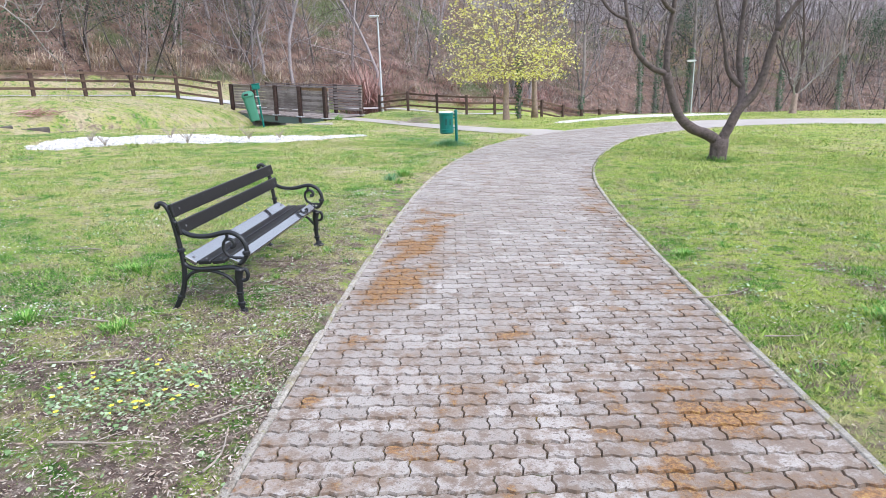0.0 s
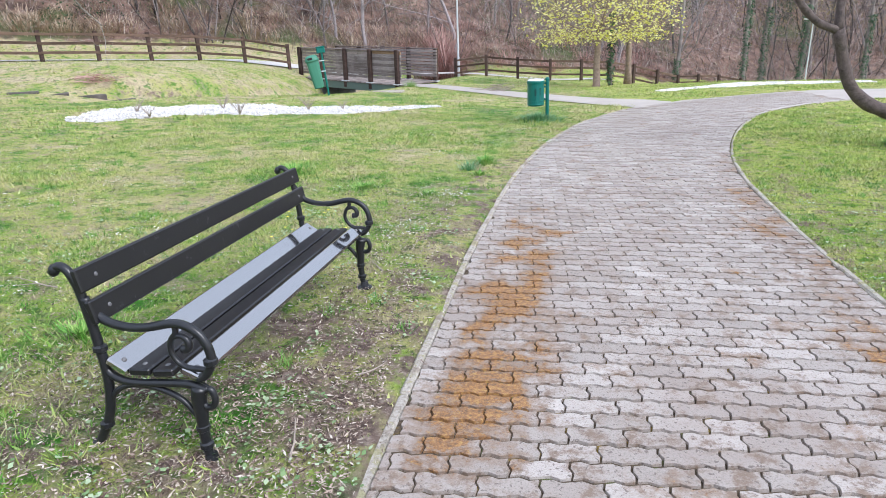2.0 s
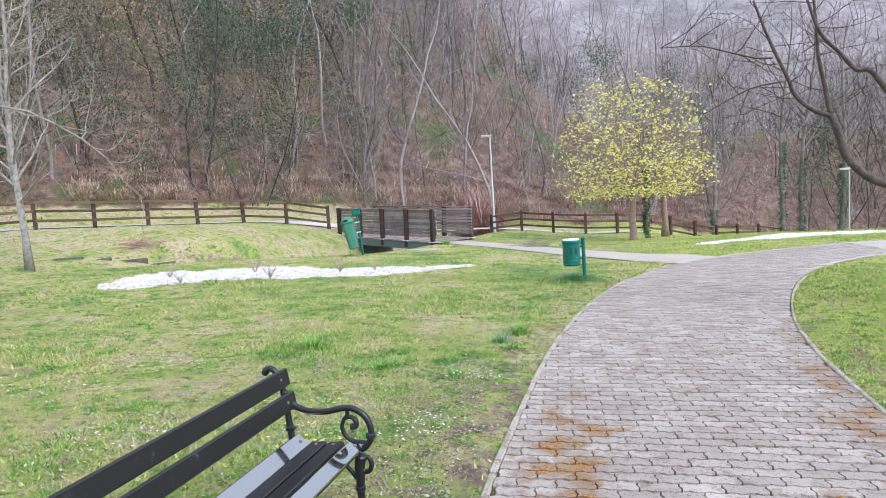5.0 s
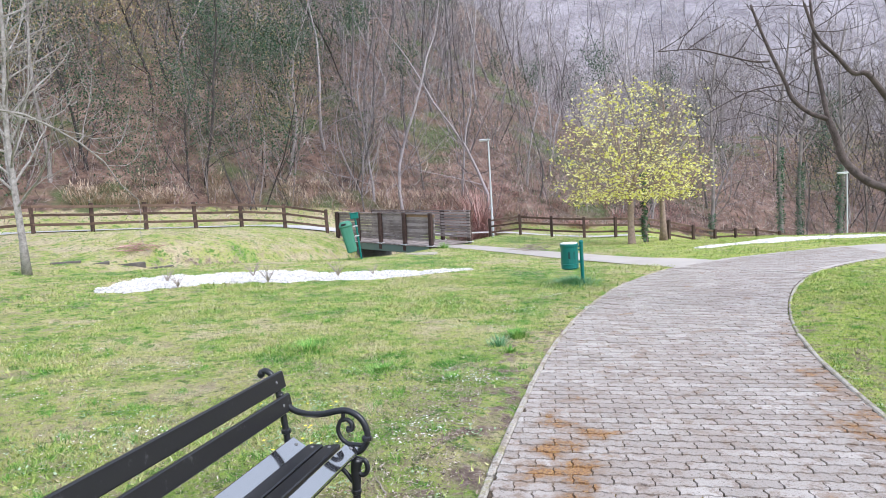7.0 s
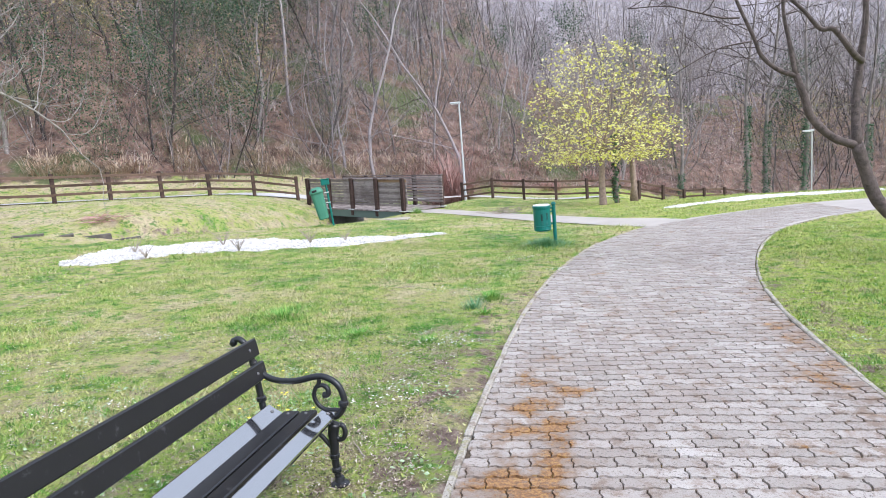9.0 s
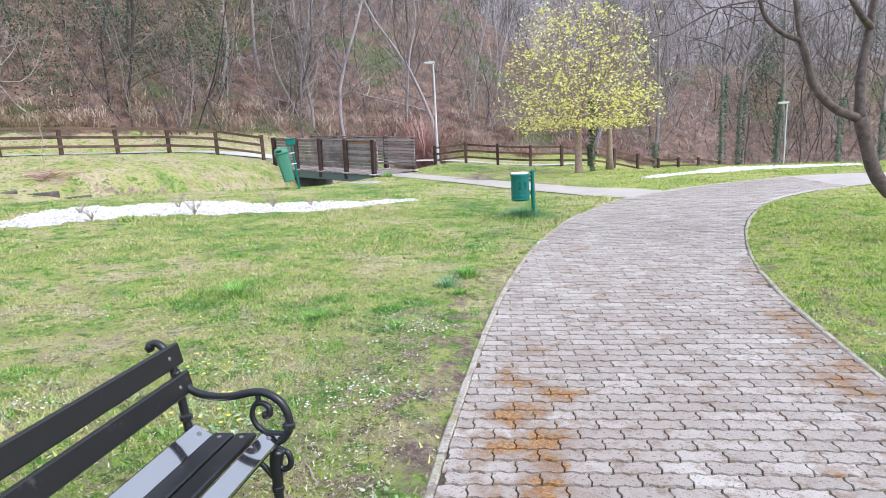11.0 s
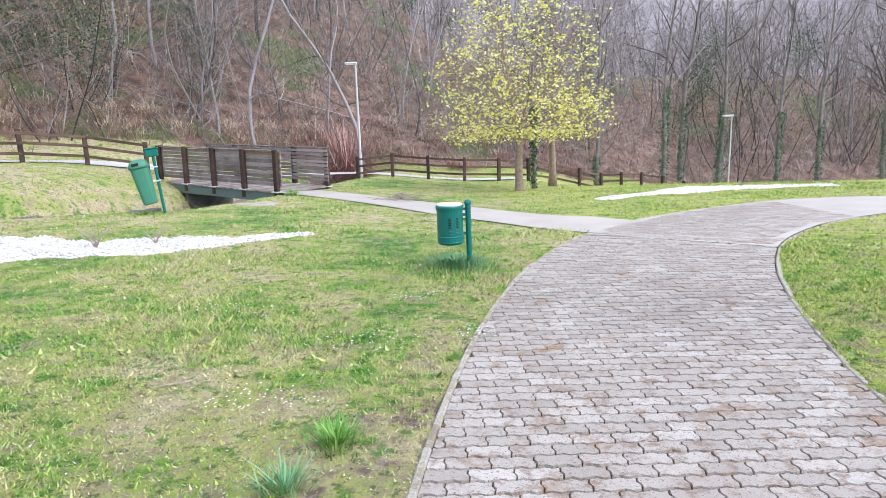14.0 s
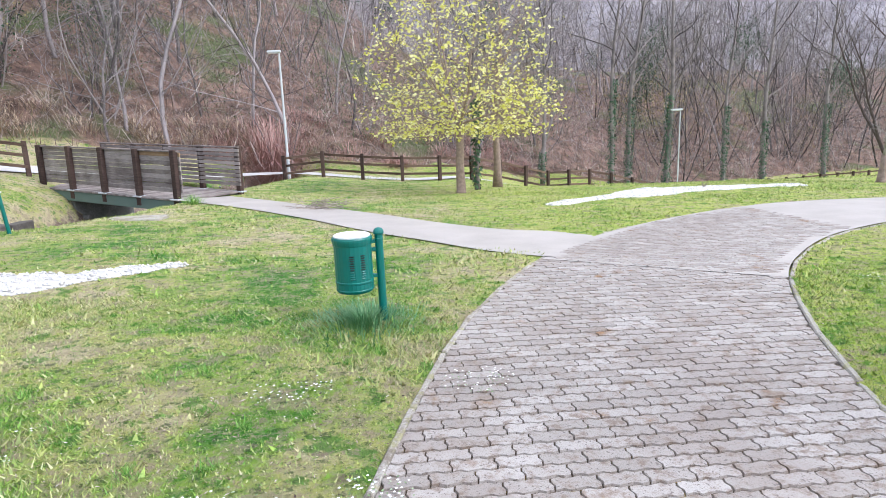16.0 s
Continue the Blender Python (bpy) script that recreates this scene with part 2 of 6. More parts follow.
def kerb_material():
    """Worn concrete, stained brown and grown over with yellow-green moss."""
    m, nt, p = material("kerb_concrete", 0.9, 0, 0.3)
    pos = where(nt)
    c = ramp(nt, noise_tex(nt, pos, 60, 5, 0.75), [(0.3, (0.20, 0.18, 0.15)), (0.5, (0.42, 0.385, 0.335)), (0.7, (0.53, 0.50, 0.45))])
    stain = noise_tex(nt, pos, 3.2, 6, 0.75)
    c = mix(nt, calc(nt, "MULTIPLY", span(nt, stain, 0.48, 0.62), 0.7), c, (0.19, 0.15, 0.105))
    grown = noise_tex(nt, pos, 7.0, 6, 0.8)
    c = mix(nt, calc(nt, "MULTIPLY", span(nt, grown, 0.52, 0.62), 0.55), c, (0.30, 0.29, 0.09))
    nt.links.new(c, p.inputs["Base Color"])
    bumped(nt, p, noise_tex(nt, pos, 45, 6, 0.8), 0.9, 0.012)
    return m


M_JOINT = joint_material()
M_KERB = kerb_material()
M_ASPHALT = simple("pale_path_surface", (0.35, 0.313, 0.282), (0.465, 0.422, 0.386), 1.3, 0.62, 0.5, fine=30)
M_ROAD = simple("far_road_surface", (0.45, 0.43, 0.42), (0.55, 0.53, 0.52), 0.9, 0.9, 0.2, fine=30)
M_IRON = painted("black_cast_iron", (0.012, 0.013, 0.016), 0.3, (0.06, 0.045, 0.035), 0.5)
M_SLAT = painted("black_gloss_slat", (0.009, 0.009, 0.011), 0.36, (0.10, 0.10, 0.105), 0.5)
M_SEAT = painted("black_lacquered_seat_slat", (0.016, 0.016, 0.02), 0.24, (0.10, 0.10, 0.11), 0.3)
M_SEAT.node_tree.nodes["Principled BSDF"].inputs["Coat Weight"].default_value = 1.0
M_SEAT.node_tree.nodes["Principled BSDF"].inputs["Coat Roughness"].default_value = 0.06
M_SEAT.node_tree.nodes["Principled BSDF"].inputs["Coat IOR"].default_value = 4.0
M_BOLT = painted("bolt_zinc", (0.12, 0.12, 0.125), 0.4, (0.1, 0.07, 0.05), 0.5)
M_GREEN = painted("green_bin_paint", (0.004, 0.125, 0.105), 0.33, (0.02, 0.2, 0.16), 0.3)
M_GREEN_OLD = painted("faded_green_plastic", (0.05, 0.19, 0.125), 0.5, (0.16, 0.26, 0.2), 0.4)
M_LINER = painted("bin_liner_white", (0.72, 0.72, 0.72), 0.5, (0.5, 0.45, 0.42), 0.4)
# near-black that paints the shade inside the bins' slots and mouth
M_SLOT_SHADE = painted("painted_slot_shade", (0.01, 0.012, 0.012), 0.8)
M_POSTWOOD = weathered_wood("dark_stained_post", (0.03, 0.02, 0.018), (0.10, 0.066, 0.056))
M_RAILWOOD = weathered_wood("brown_stained_rail", (0.05, 0.033, 0.025), (0.17, 0.115, 0.085))
M_PLANK = weathered_wood("grey_weathered_plank", (0.15, 0.125, 0.115), (0.37, 0.325, 0.305))
M_NEWPLANK = weathered_wood("newer_tan_plank", (0.26, 0.17, 0.10), (0.40, 0.28, 0.18))
M_BEAM = painted("green_steel_beam", (0.11, 0.16, 0.14), 0.6, (0.2, 0.16, 0.12), 0.5)
M_STEEL = painted("galvanised_lamp_steel", (0.50, 0.52, 0.54), 0.45, (0.35, 0.35, 0.35), 0.3)
M_LENS = painted("lamp_lens", (0.75, 0.76, 0.78), 0.3, (0.6, 0.6, 0.6), 0.2)
M_STONE = simple("white_gravel", (0.48, 0.46, 0.44), (0.86, 0.85, 0.84), 5, 0.8, 0.5, island=0.45)
M_ROCK = simple("grey_bank_rock", (0.11, 0.11, 0.105), (0.32, 0.31, 0.29), 3, 0.9, 0.8)
M_WETSTONE = simple("damp_dark_stone", (0.045, 0.04, 0.036), (0.15, 0.13, 0.115), 4, 0.7, 0.8)
M_WATER = painted("stream_water", (0.02, 0.025, 0.02), 0.08)
M_BARK_DARK = bark("dark_ridged_bark", (0.035, 0.027, 0.025), (0.15, 0.115, 0.105), 14)
M_BARK_GREY = bark("grey_smooth_bark", (0.17, 0.15, 0.14), (0.46, 0.43, 0.41), 9)
M_BARK_BROWN = bark("brown_bark", (0.17, 0.12, 0.10), (0.38, 0.29, 0.24), 10)
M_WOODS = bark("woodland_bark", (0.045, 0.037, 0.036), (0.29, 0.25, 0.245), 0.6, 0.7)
# woodland bark lightened towards lilac: the haze is put into the colour
M_WOODS_HAZED = bark("hazed_woodland_bark", (0.11, 0.095, 0.097), (0.37, 0.33, 0.34), 0.5, 0.6)
# far hill and far bark: pale mauve base colours with haze painted in
M_HAZED_HILL = simple("hazed_far_hill", (0.13, 0.115, 0.13), (0.44, 0.41, 0.44), 0.12, 0.95, 0, fine=7)
M_HAZED_FAR_WOODS = bark("hazed_far_bark", (0.22, 0.20, 0.22), (0.48, 0.45, 0.47), 0.3, 0.5)
M_BRUSH = leaf_material("dry_undergrowth", [(0, (0.15, 0.105, 0.092)), (0.35, (0.30, 0.21, 0.185)), (0.7, (0.43, 0.32, 0.275)), (0.88, (0.42, 0.38, 0.28)), (1, (0.16, 0.21, 0.10))])
M_SHRUB = leaf_material("bare_shrub_twigs", [(0, (0.09, 0.07, 0.065)), (0.5, (0.27, 0.21, 0.195)), (0.85, (0.47, 0.40, 0.375)), (1, (0.60, 0.55, 0.48))])
M_RED_BRUSH = leaf_material("reddish_dry_canes", [(0, (0.32, 0.165, 0.15)), (0.6, (0.50, 0.30, 0.265)), (1, (0.58, 0.42, 0.36))])
M_STRAW = leaf_material("pale_dry_grass", [(0, (0.36, 0.26, 0.18)), (0.6, (0.52, 0.40, 0.29)), (1, (0.64, 0.54, 0.42))])
M_YELLOW_LEAF = leaf_material("young_yellow_green_leaves", [(0, (0.60, 0.58, 0.10)), (0.5, (0.78, 0.75, 0.22)), (1, (0.88, 0.86, 0.50))], 0.5)
M_PALE_LEAF = leaf_material("pale_buds", [(0, (0.22, 0.17, 0.08)), (0.6, (0.36, 0.28, 0.14)), (1, (0.48, 0.42, 0.20))])
# tan crown buds, their colour lightened to bring haze into the wood
M_HAZED_BUDS = leaf_material("hazed_crown_buds", [(0, (0.36, 0.31, 0.27)), (0.6, (0.50, 0.45, 0.40)), (1, (0.62, 0.57, 0.46))])
M_IVY = leaf_material("ivy_leaves", [(0, (0.02, 0.05, 0.025)), (0.6, (0.045, 0.10, 0.05)), (1, (0.09, 0.15, 0.07))])
M_MOSSY = leaf_material("dull_green_shrub_leaves", [(0, (0.07, 0.10, 0.05)), (0.6, (0.14, 0.18, 0.09)), (1, (0.24, 0.26, 0.15))])
M_DEAD = leaf_material("dead_leaves_and_bark_chips", [(0, (0.045, 0.03, 0.025)), (0.3, (0.15, 0.095, 0.075)), (0.6, (0.36, 0.28, 0.22)), (0.9, (0.50, 0.43, 0.35)), (1, (0.66, 0.61, 0.54))])
M_TWIG = bark("dry_twig", (0.22, 0.18, 0.145), (0.44, 0.38, 0.32), 20)
M_CLOVER = leaf_material("clover_and_celandine_leaves", [(0, (0.10, 0.18, 0.06)), (0.5, (0.22, 0.32, 0.14)), (1, (0.42, 0.50, 0.34))])
M_PETAL_Y = leaf_material("yellow_petals", [(0, (0.80, 0.65, 0.03)), (1, (0.85, 0.76, 0.08))])
M_PETAL_W = leaf_material("white_petals", [(0, (0.75, 0.74, 0.72)), (1, (0.85, 0.85, 0.84))])
M_TUFT = leaf_material("long_green_grass", [(0, (0.06, 0.20, 0.02)), (0.5, (0.15, 0.34, 0.05)), (1, (0.36, 0.50, 0.14))])
M_TUFT_BLUE = leaf_material("bluish_grass_leaves", [(0, (0.09, 0.24, 0.10)), (0.6, (0.17, 0.34, 0.16)), (1, (0.30, 0.45, 0.24))])


# ---- mesh tools
def mesh_from(name, verts, faces, mat, smooth=False):
    me = bpy.data.meshes.new(name)
    v = np.asarray(verts, dtype=np.float32)
    if isinstance(faces, np.ndarray):
        n = faces.shape[1]
        me.vertices.add(len(v))
        me.vertices.foreach_set("co", v.ravel())
        me.loops.add(faces.size)
        me.loops.foreach_set("vertex_index", faces.astype(np.int32).ravel())
        me.polygons.add(len(faces))
        me.polygons.foreach_set("loop_start", np.arange(0, faces.size, n, dtype=np.int32))
        me.update(calc_edges=True)
    else:
        me.from_pydata([tuple(q) for q in v.tolist()], [], faces)
        me.update()
    if smooth:
        me.polygons.foreach_set("use_smooth", [True] * len(me.polygons))
    me.materials.append(mat)
    return me


class Soup:
    """Collects tubes, boxes and leaves into one mesh."""

    def __init__(self):
        self.v, self.f = [], []

    def tube(self, pts, radii, sides=6, cap=True):
        pts = [Vector(p) for p in pts]
        base = len(self.v)
        up = None
        for i, p in enumerate(pts):
            d = (pts[min(i + 1, len(pts) - 1)] - pts[max(i - 1, 0)])
            d = d.normalized() if d.length > 1e-9 else Vector((0, 0, 1))
            if up is None:
                up = d.orthogonal().normalized()
            else:
                up = up - d * up.dot(d)
                up = up.normalized() if up.length > 1e-6 else d.orthogonal().normalized()
            side = d.cross(up)
            for k in range(sides):
                a = 2 * math.pi * k / sides
                self.v.append(p + (up * math.cos(a) + side * math.sin(a)) * radii[i])
        for i in range(len(pts) - 1):
            for k in range(sides):
                a, b = base + i * sides + k, base + i * sides + (k + 1) % sides
                self.f.append((a, b, b + sides, a + sides))
        if cap:
            self.f.append(tuple(base + k for k in reversed(range(sides))))
            self.f.append(tuple(base + (len(pts) - 1) * sides + k for k in range(sides)))
        return self

    def lathe(self, rings, sides=16, centre=(0, 0)):
        """rings: (radius, z) from the bottom up."""
        base = len(self.v)
        for r, z in rings:
            for k in range(sides):
                a = 2 * math.pi * k / sides
                self.v.append(Vector((centre[0] + r * math.cos(a), centre[1] + r * math.sin(a), z)))
        for i in range(len(rings) - 1):
            for k in range(sides):
                a, b = base + i * sides + k, base + i * sides + (k + 1) % sides
                self.f.append((a, b, b + sides, a + sides))
        self.f.append(tuple(base + k for k in reversed(range(sides))))
        self.f.append(tuple(base + (len(rings) - 1) * sides + k for k in range(sides)))
        return self

    def slab(self, lo, hi, bevel=0.004, m=None):
        """A box with chamfered long edges."""
        bm = bmesh.new()
        bmesh.ops.create_cube(bm, size=1)
        c = [(a + b) / 2 for a, b in zip(lo, hi)]
        s = [abs(b - a) for a, b in zip(lo, hi)]
        bmesh.ops.transform(bm, matrix=Matrix.Translation(c) @ Matrix.Diagonal((*s, 1)), verts=bm.verts)
        if bevel:
            bmesh.ops.bevel(bm, geom=list(bm.edges), offset=bevel, segments=1, affect="EDGES")
        if m is not None:
            bmesh.ops.transform(bm, matrix=m, verts=bm.verts)
        base = len(self.v)
        bm.verts.index_update()
        self.v += [v.co.copy() for v in bm.verts]
        self.f += [tuple(base + v.index for v in f.verts) for f in bm.faces]
        bm.free()
        return self

    def leaf(self, p, d, n, length, width):
        d, n = Vector(d).normalized(), Vector(n)
        s = d.cross(n)
        s = s.normalized() if s.length > 1e-6 else d.orthogonal().normalized()
        b = len(self.v)
        p = Vector(p)
        self.v += [p, p + d * length * 0.45 + s * width / 2, p + d * length, p + d * length * 0.45 - s * width / 2]
        self.f.append((b, b + 1, b + 2, b + 3))

    def mesh(self, name, mat, smooth=False):
        return mesh_from(name, [tuple(q) for q in self.v], self.f, mat, smooth)


def part(name, soup, mat, parent=None, label="", smooth=False):
    """Links a soup as one mesh object under a thing or a part."""
    ob = new(name, soup.mesh(name, mat, smooth))
    ob.parent = parent
    if label:
        tagged(ob, label)
    return ob


def thing(name, m, label, category, group=""):
    ob = new(name)
    ob.empty_display_size = 0.1
    ob.matrix_world = m
    return tagged(ob, label, category, group)


def rand_dir():
    a, z = random.uniform(0, 2 * math.pi), random.uniform(-1, 1)
    r = math.sqrt(1 - z * z)
    return Vector((r * math.cos(a), r * math.sin(a), z))


# ---- the lie of the land
def sst(a, b, v):
    t = np.clip((np.asarray(v, float) - a) / (b - a), 0, 1)
    return t * t * (3 - 2 * t)


def soft(v, w):
    return w * np.logaddexp(0, np.asarray(v, float) / w)


STREAM = [(-15, 17.6), (-12.2, 19.6), (-9.3, 22.4), (-7.9, 25.4), (-7.55, 29.3), (-6.8, 34), (-5.2, 42)]
MAIN = [(0.5, -14), (0.47, 0), (0.5, 2.6), (0.6, 5), (0.8, 8), (1.13, 10.8), (1.75, 13.4), (2.75, 16.0), (4.3, 18.4), (6.8, 20.5), (10.2, 21.6), (15, 20.6), (24, 16.5), (45, 6)]
BRANCH = [(4.3, 18.9), (2.5, 19.5), (0.95, 21.2), (-0.65, 23.7), (-2.4, 25.8), (-4.55, 27.75)]
FENCE_W = [(-30, 15.6), (-23.5, 20.2), (-19.4, 23.5), (-16.9, 26.3), (-14.1, 29.2), (-12.1, 31.0), (-10.95, 31.7)]
FENCE_E = [(-4.0, 38.6), (-0.5, 38.1), (2.4, 38.2), (6.7, 40.6), (13, 44.8), (24, 49.5), (40, 55)]


def curve_points(nodes, step=0.25):
    """A smooth line through the nodes."""
    p = np.array(nodes, float)
    q = np.vstack([2 * p[0] - p[1], p, 2 * p[-1] - p[-2]])
    out = []
    for i in range(1, len(q) - 2):
        n = max(2, int(np.linalg.norm(q[i + 1] - q[i]) / step))
        t = np.linspace(0, 1, n, endpoint=False)[:, None]
        out.append(0.5 * (2 * q[i] + (q[i + 1] - q[i - 1]) * t + (2 * q[i - 1] - 5 * q[i] + 4 * q[i + 1] - q[i + 2]) * t ** 2
                          + (3 * q[i] - q[i - 1] - 3 * q[i + 1] + q[i + 2]) * t ** 3))
    return np.vstack(out + [p[-1:]])


class Line:
    """Distances to a line (plus on its left), exact for few places and from a raster for many."""
    LO, N, STEP = (-75.0, -25.0), (600, 560), 0.25

    def __init__(self, pts):
        self.p = pts
        self.raster = None

    def exact(self, x, y):
        a, e = self.p[:-1], np.diff(self.p, axis=0)
        rx, ry = x[:, None] - a[None, :, 0], y[:, None] - a[None, :, 1]
        t = np.clip((rx * e[:, 0] + ry * e[:, 1]) / (e ** 2).sum(1), 0, 1)
        d = np.hypot(rx - t * e[:, 0], ry - t * e[:, 1])
        k = d.argmin(1)
        i = np.arange(len(x))
        side = e[k, 0] * ry[i, k] - e[k, 1] * rx[i, k]
        return np.where(side >= 0, 1, -1) * d[i, k]

    def signed(self, x, y):
        x, y = np.atleast_1d(np.asarray(x, float)), np.atleast_1d(np.asarray(y, float))
        if len(x) < 400:
            return self.exact(x, y)
        if self.raster is None:
            gx = self.LO[0] + self.STEP * np.arange(self.N[0])
            gy = self.LO[1] + self.STEP * np.arange(self.N[1])
            self.raster = np.stack([self.exact(gx, np.full_like(gx, v)) for v in gy])
        u = np.clip((x - self.LO[0]) / self.STEP, 0, self.N[0] - 1.001)
        v = np.clip((y - self.LO[1]) / self.STEP, 0, self.N[1] - 1.001)
        i, j = u.astype(int), v.astype(int)
        u, v = u - i, v - j
        r = self.raster
        d = (r[j, i] * (1 - u) + r[j, i + 1] * u) * (1 - v) + (r[j + 1, i] * (1 - u) + r[j + 1, i + 1] * u) * v
        out = np.hypot(np.maximum(self.LO[0] - x, 0) + np.maximum(x - 74.5, 0), np.maximum(self.LO[1] - y, 0) + np.maximum(y - 114.5, 0))
        return d + np.sign(d) * out


L_STREAM, L_MAIN, L_BRANCH = curve_points(STREAM, 0.5), curve_points(MAIN, 0.3), curve_points(BRANCH, 0.3)
F_STREAM, F_MAIN, F_BRANCH = Line(L_STREAM), Line(L_MAIN), Line(L_BRANCH)
F_BASE = Line(curve_points([(-70, -2), (-40, 14), (-25, 25), (-18, 31), (-12, 36), (-3, 41.5), (5, 44), (14, 48.6), (26, 53.5), (50, 61), (100, 75)], 2.0))
W_MAIN, W_BRANCH = 1.32, 0.8


def main_half(y):
    """Half the main path's width, which grows a little towards the junction."""
    return W_MAIN + 0.1 * sst(10, 16, y)


def height(x, y):
    """Height of the ground."""
    x, y = np.atleast_1d(np.asarray(x, float)), np.atleast_1d(np.asarray(y, float))
    k = sst(-4, 2.5, x)
    z = -0.03 * y + 0.016 * soft(y - 9, 1.5) - (0.02 + (0.025 - 0.021 * sst(4, 8, x)) * k) * soft(y - 20, 2) + (0.015 * k) * soft(y - 33, 2)
    z = z + 0.02 * soft(y - 44, 3)
    z = z + 0.045 * soft(-x - 1.5, 0.8) - 0.03 * soft(-x - 22, 3) - 0.01 * soft(x - 1, 0.5)
    z = z + 0.75 * sst(18, 24, y) * sst(8, 14, -x)
    z = z - 0.15 * sst(3.5, 9, x) * (soft(y - 30, 1.0) - soft(y - 41, 2.0))
    # the lawn's crest falls away towards the far road
    return z - 1.5 * sst(10.5, 19, x) * sst(30, 39, y)


def hillside(x, y):
    """Height of the wooded slope beyond the road."""
    u = np.maximum(F_BASE.signed(x, y), 0.0)
    east = sst(-16, 5, np.asarray(x, float))
    steep = 0.66 - 0.26 * east
    h = steep * soft(u - 1.5, 1.2) * (1 - 0.35 * sst(30, 90, u) * east)
    h = h + np.where(u > 2, 1.1 * np.sin(x * 0.23 + 1.3) * np.sin(y * 0.19) * sst(2, 14, u), 0)
    top = 44.0 - 30.0 * east
    return np.where(u > 0, top * np.tanh(h / top) - 0.1, 0)


def relief(x, y):
    return 0.012 * np.sin(x * 3.1 + 0.7 * np.sin(y * 2.3)) * np.sin(y * 2.7 + 0.5) + 0.02 * np.sin(x * 0.9 + 2) * np.sin(y * 0.8 + 1)


def ground(x, y):
    """The finished lawn: height, small unevenness, the stream's cut and the slope."""
    x, y = np.atleast_1d(np.asarray(x, float)), np.atleast_1d(np.asarray(y, float))
    z = height(x, y)
    dm = np.abs(F_MAIN.signed(x, y))
    db = np.abs(F_BRANCH.signed(x, y))
    free = np.minimum(sst(0, 0.5, dm - main_half(y)), sst(0, 0.4, db - W_BRANCH))
    z = z + relief(x, y) * free + 0.015 * free
    ds = np.abs(F_STREAM.signed(x, y))
    z = z - 1.3 * (1 - sst(0.85, 1.85, ds)) * sst(-14.5, -9.5, x)
    z = z - 0.3 * (1 - sst(1.4, 3.3, ds)) * sst(-12.5, -9.5, x) * sst(20.5, 23, y)
    return z + hillside(x, y)


def gz(x, y):
    return float(ground(x, y)[0])


def pz(x, y):
    return float(height(x, y)[0])


def build_ground():
    def axis(lo, hi, fine_lo, fine_hi, fine, mid_lo, mid_hi, mid):
        a = list(np.arange(fine_lo, fine_hi, fine))
        up = list(np.arange(fine_hi, mid_hi, mid))
        down = list(np.arange(fine_lo - mid, mid_lo, -mid))[::-1]
        s, v = mid, mid_hi
        far = []
        while v < hi:
            far.append(v)
            s *= 1.35
            v += s
        s, v = mid, mid_lo
        near = []
        while v > lo:
            near.append(v)
            s *= 1.35
            v -= s
        return np.array(near[::-1] + down + a + up + far + [hi])

    xs = axis(-600, 600, -3.2, 6.4, 0.1, -34, 40, 0.5)
    ys = axis(-300, 700, 0.0, 20.0, 0.11, -6, 75, 0.45)
    X, Y = np.meshgrid(xs, ys)
    x, y = X.ravel(), Y.ravel()
    z = ground(x, y)
    dm = np.abs(F_MAIN.signed(x, y))
    db = np.abs(F_BRANCH.signed(x, y))
    z = z - 0.05 * (dm < main_half(y) + 0.03)
    nx, ny = len(xs), len(ys)
    i = (np.arange(ny - 1)[:, None] * nx + np.arange(nx - 1)[None]).ravel()
    me = mesh_from("ground", np.c_[x, y, z], np.c_[i, i + 1, i + nx + 1, i + nx], M_GROUND, True)
    left = sst(0.95, 0.1, np.where(F_MAIN.signed(x, y) > 0, dm - main_half(y), 9)) * sst(16, 9, y)
    bench = sst(1.5, 0.4, np.hypot((x + 1.5) / 1.0, (y - 4.9) / 1.7))
    front = sst(3.6, 0.8, np.hypot(x + 1.9, (y - 2.6) * 0.9))
    thin = 0.42 * sst(0.7, 0.1, np.abs(dm - main_half(y) - 0.25)) * sst(18, 10, y)
    worn = 0.6 * sst(0.9, 0.2, np.hypot((x - 3.3) / 0.5, (y - 4.9) / 1.6)) + 0.5 * sst(0.9, 0.2, np.hypot((x - 3.2) / 0.6, (y - 8.4) / 1.5))
    ds = np.abs(F_STREAM.signed(x, y))
    cut = sst(1.7, 1.2, ds) * sst(-14, -9.5, x)
    bare = np.maximum.reduce([left * 0.5, bench * 0.5, front * 0.5, thin, worn, cut])
    wood = sst(1.2, 3.6, F_BASE.signed(x, y))
    for key, val in (("bare", bare), ("woodland", wood)):
        at = me.attributes.new(key, "FLOAT", "POINT")
        at.data.foreach_set("value", val.astype(np.float32))
    tagged(new("ground", me), "patchy spring lawn with bare soil rising to a wooded slope", "lawn", kind="structure")


build_ground()


def ribbon(name, line, half, dz, mat, label, category):
    """A strip of paving laid along a line on the ground."""
    cols = 9
    tang = np.gradient(line, axis=0)
    tang /= np.linalg.norm(tang, axis=1)[:, None]
    nrm = np.c_[-tang[:, 1], tang[:, 0]]
    v = []
    for c in np.linspace(-1, 1, cols):
        p = line + nrm * (half[:, None] * c)
        v.append(np.c_[p, height(p[:, 0], p[:, 1]) + dz])
    v = np.stack(v, 1).reshape(-1, 3)
    n = len(line)
    i = (np.arange(n - 1)[:, None] * cols + np.arange(cols - 1)[None]).ravel()
    me = mesh_from(name, v, np.c_[i, i + cols, i + cols + 1, i + 1][:, ::-1], mat, True)
    return tagged(new(name, me), label, category, kind="structure")


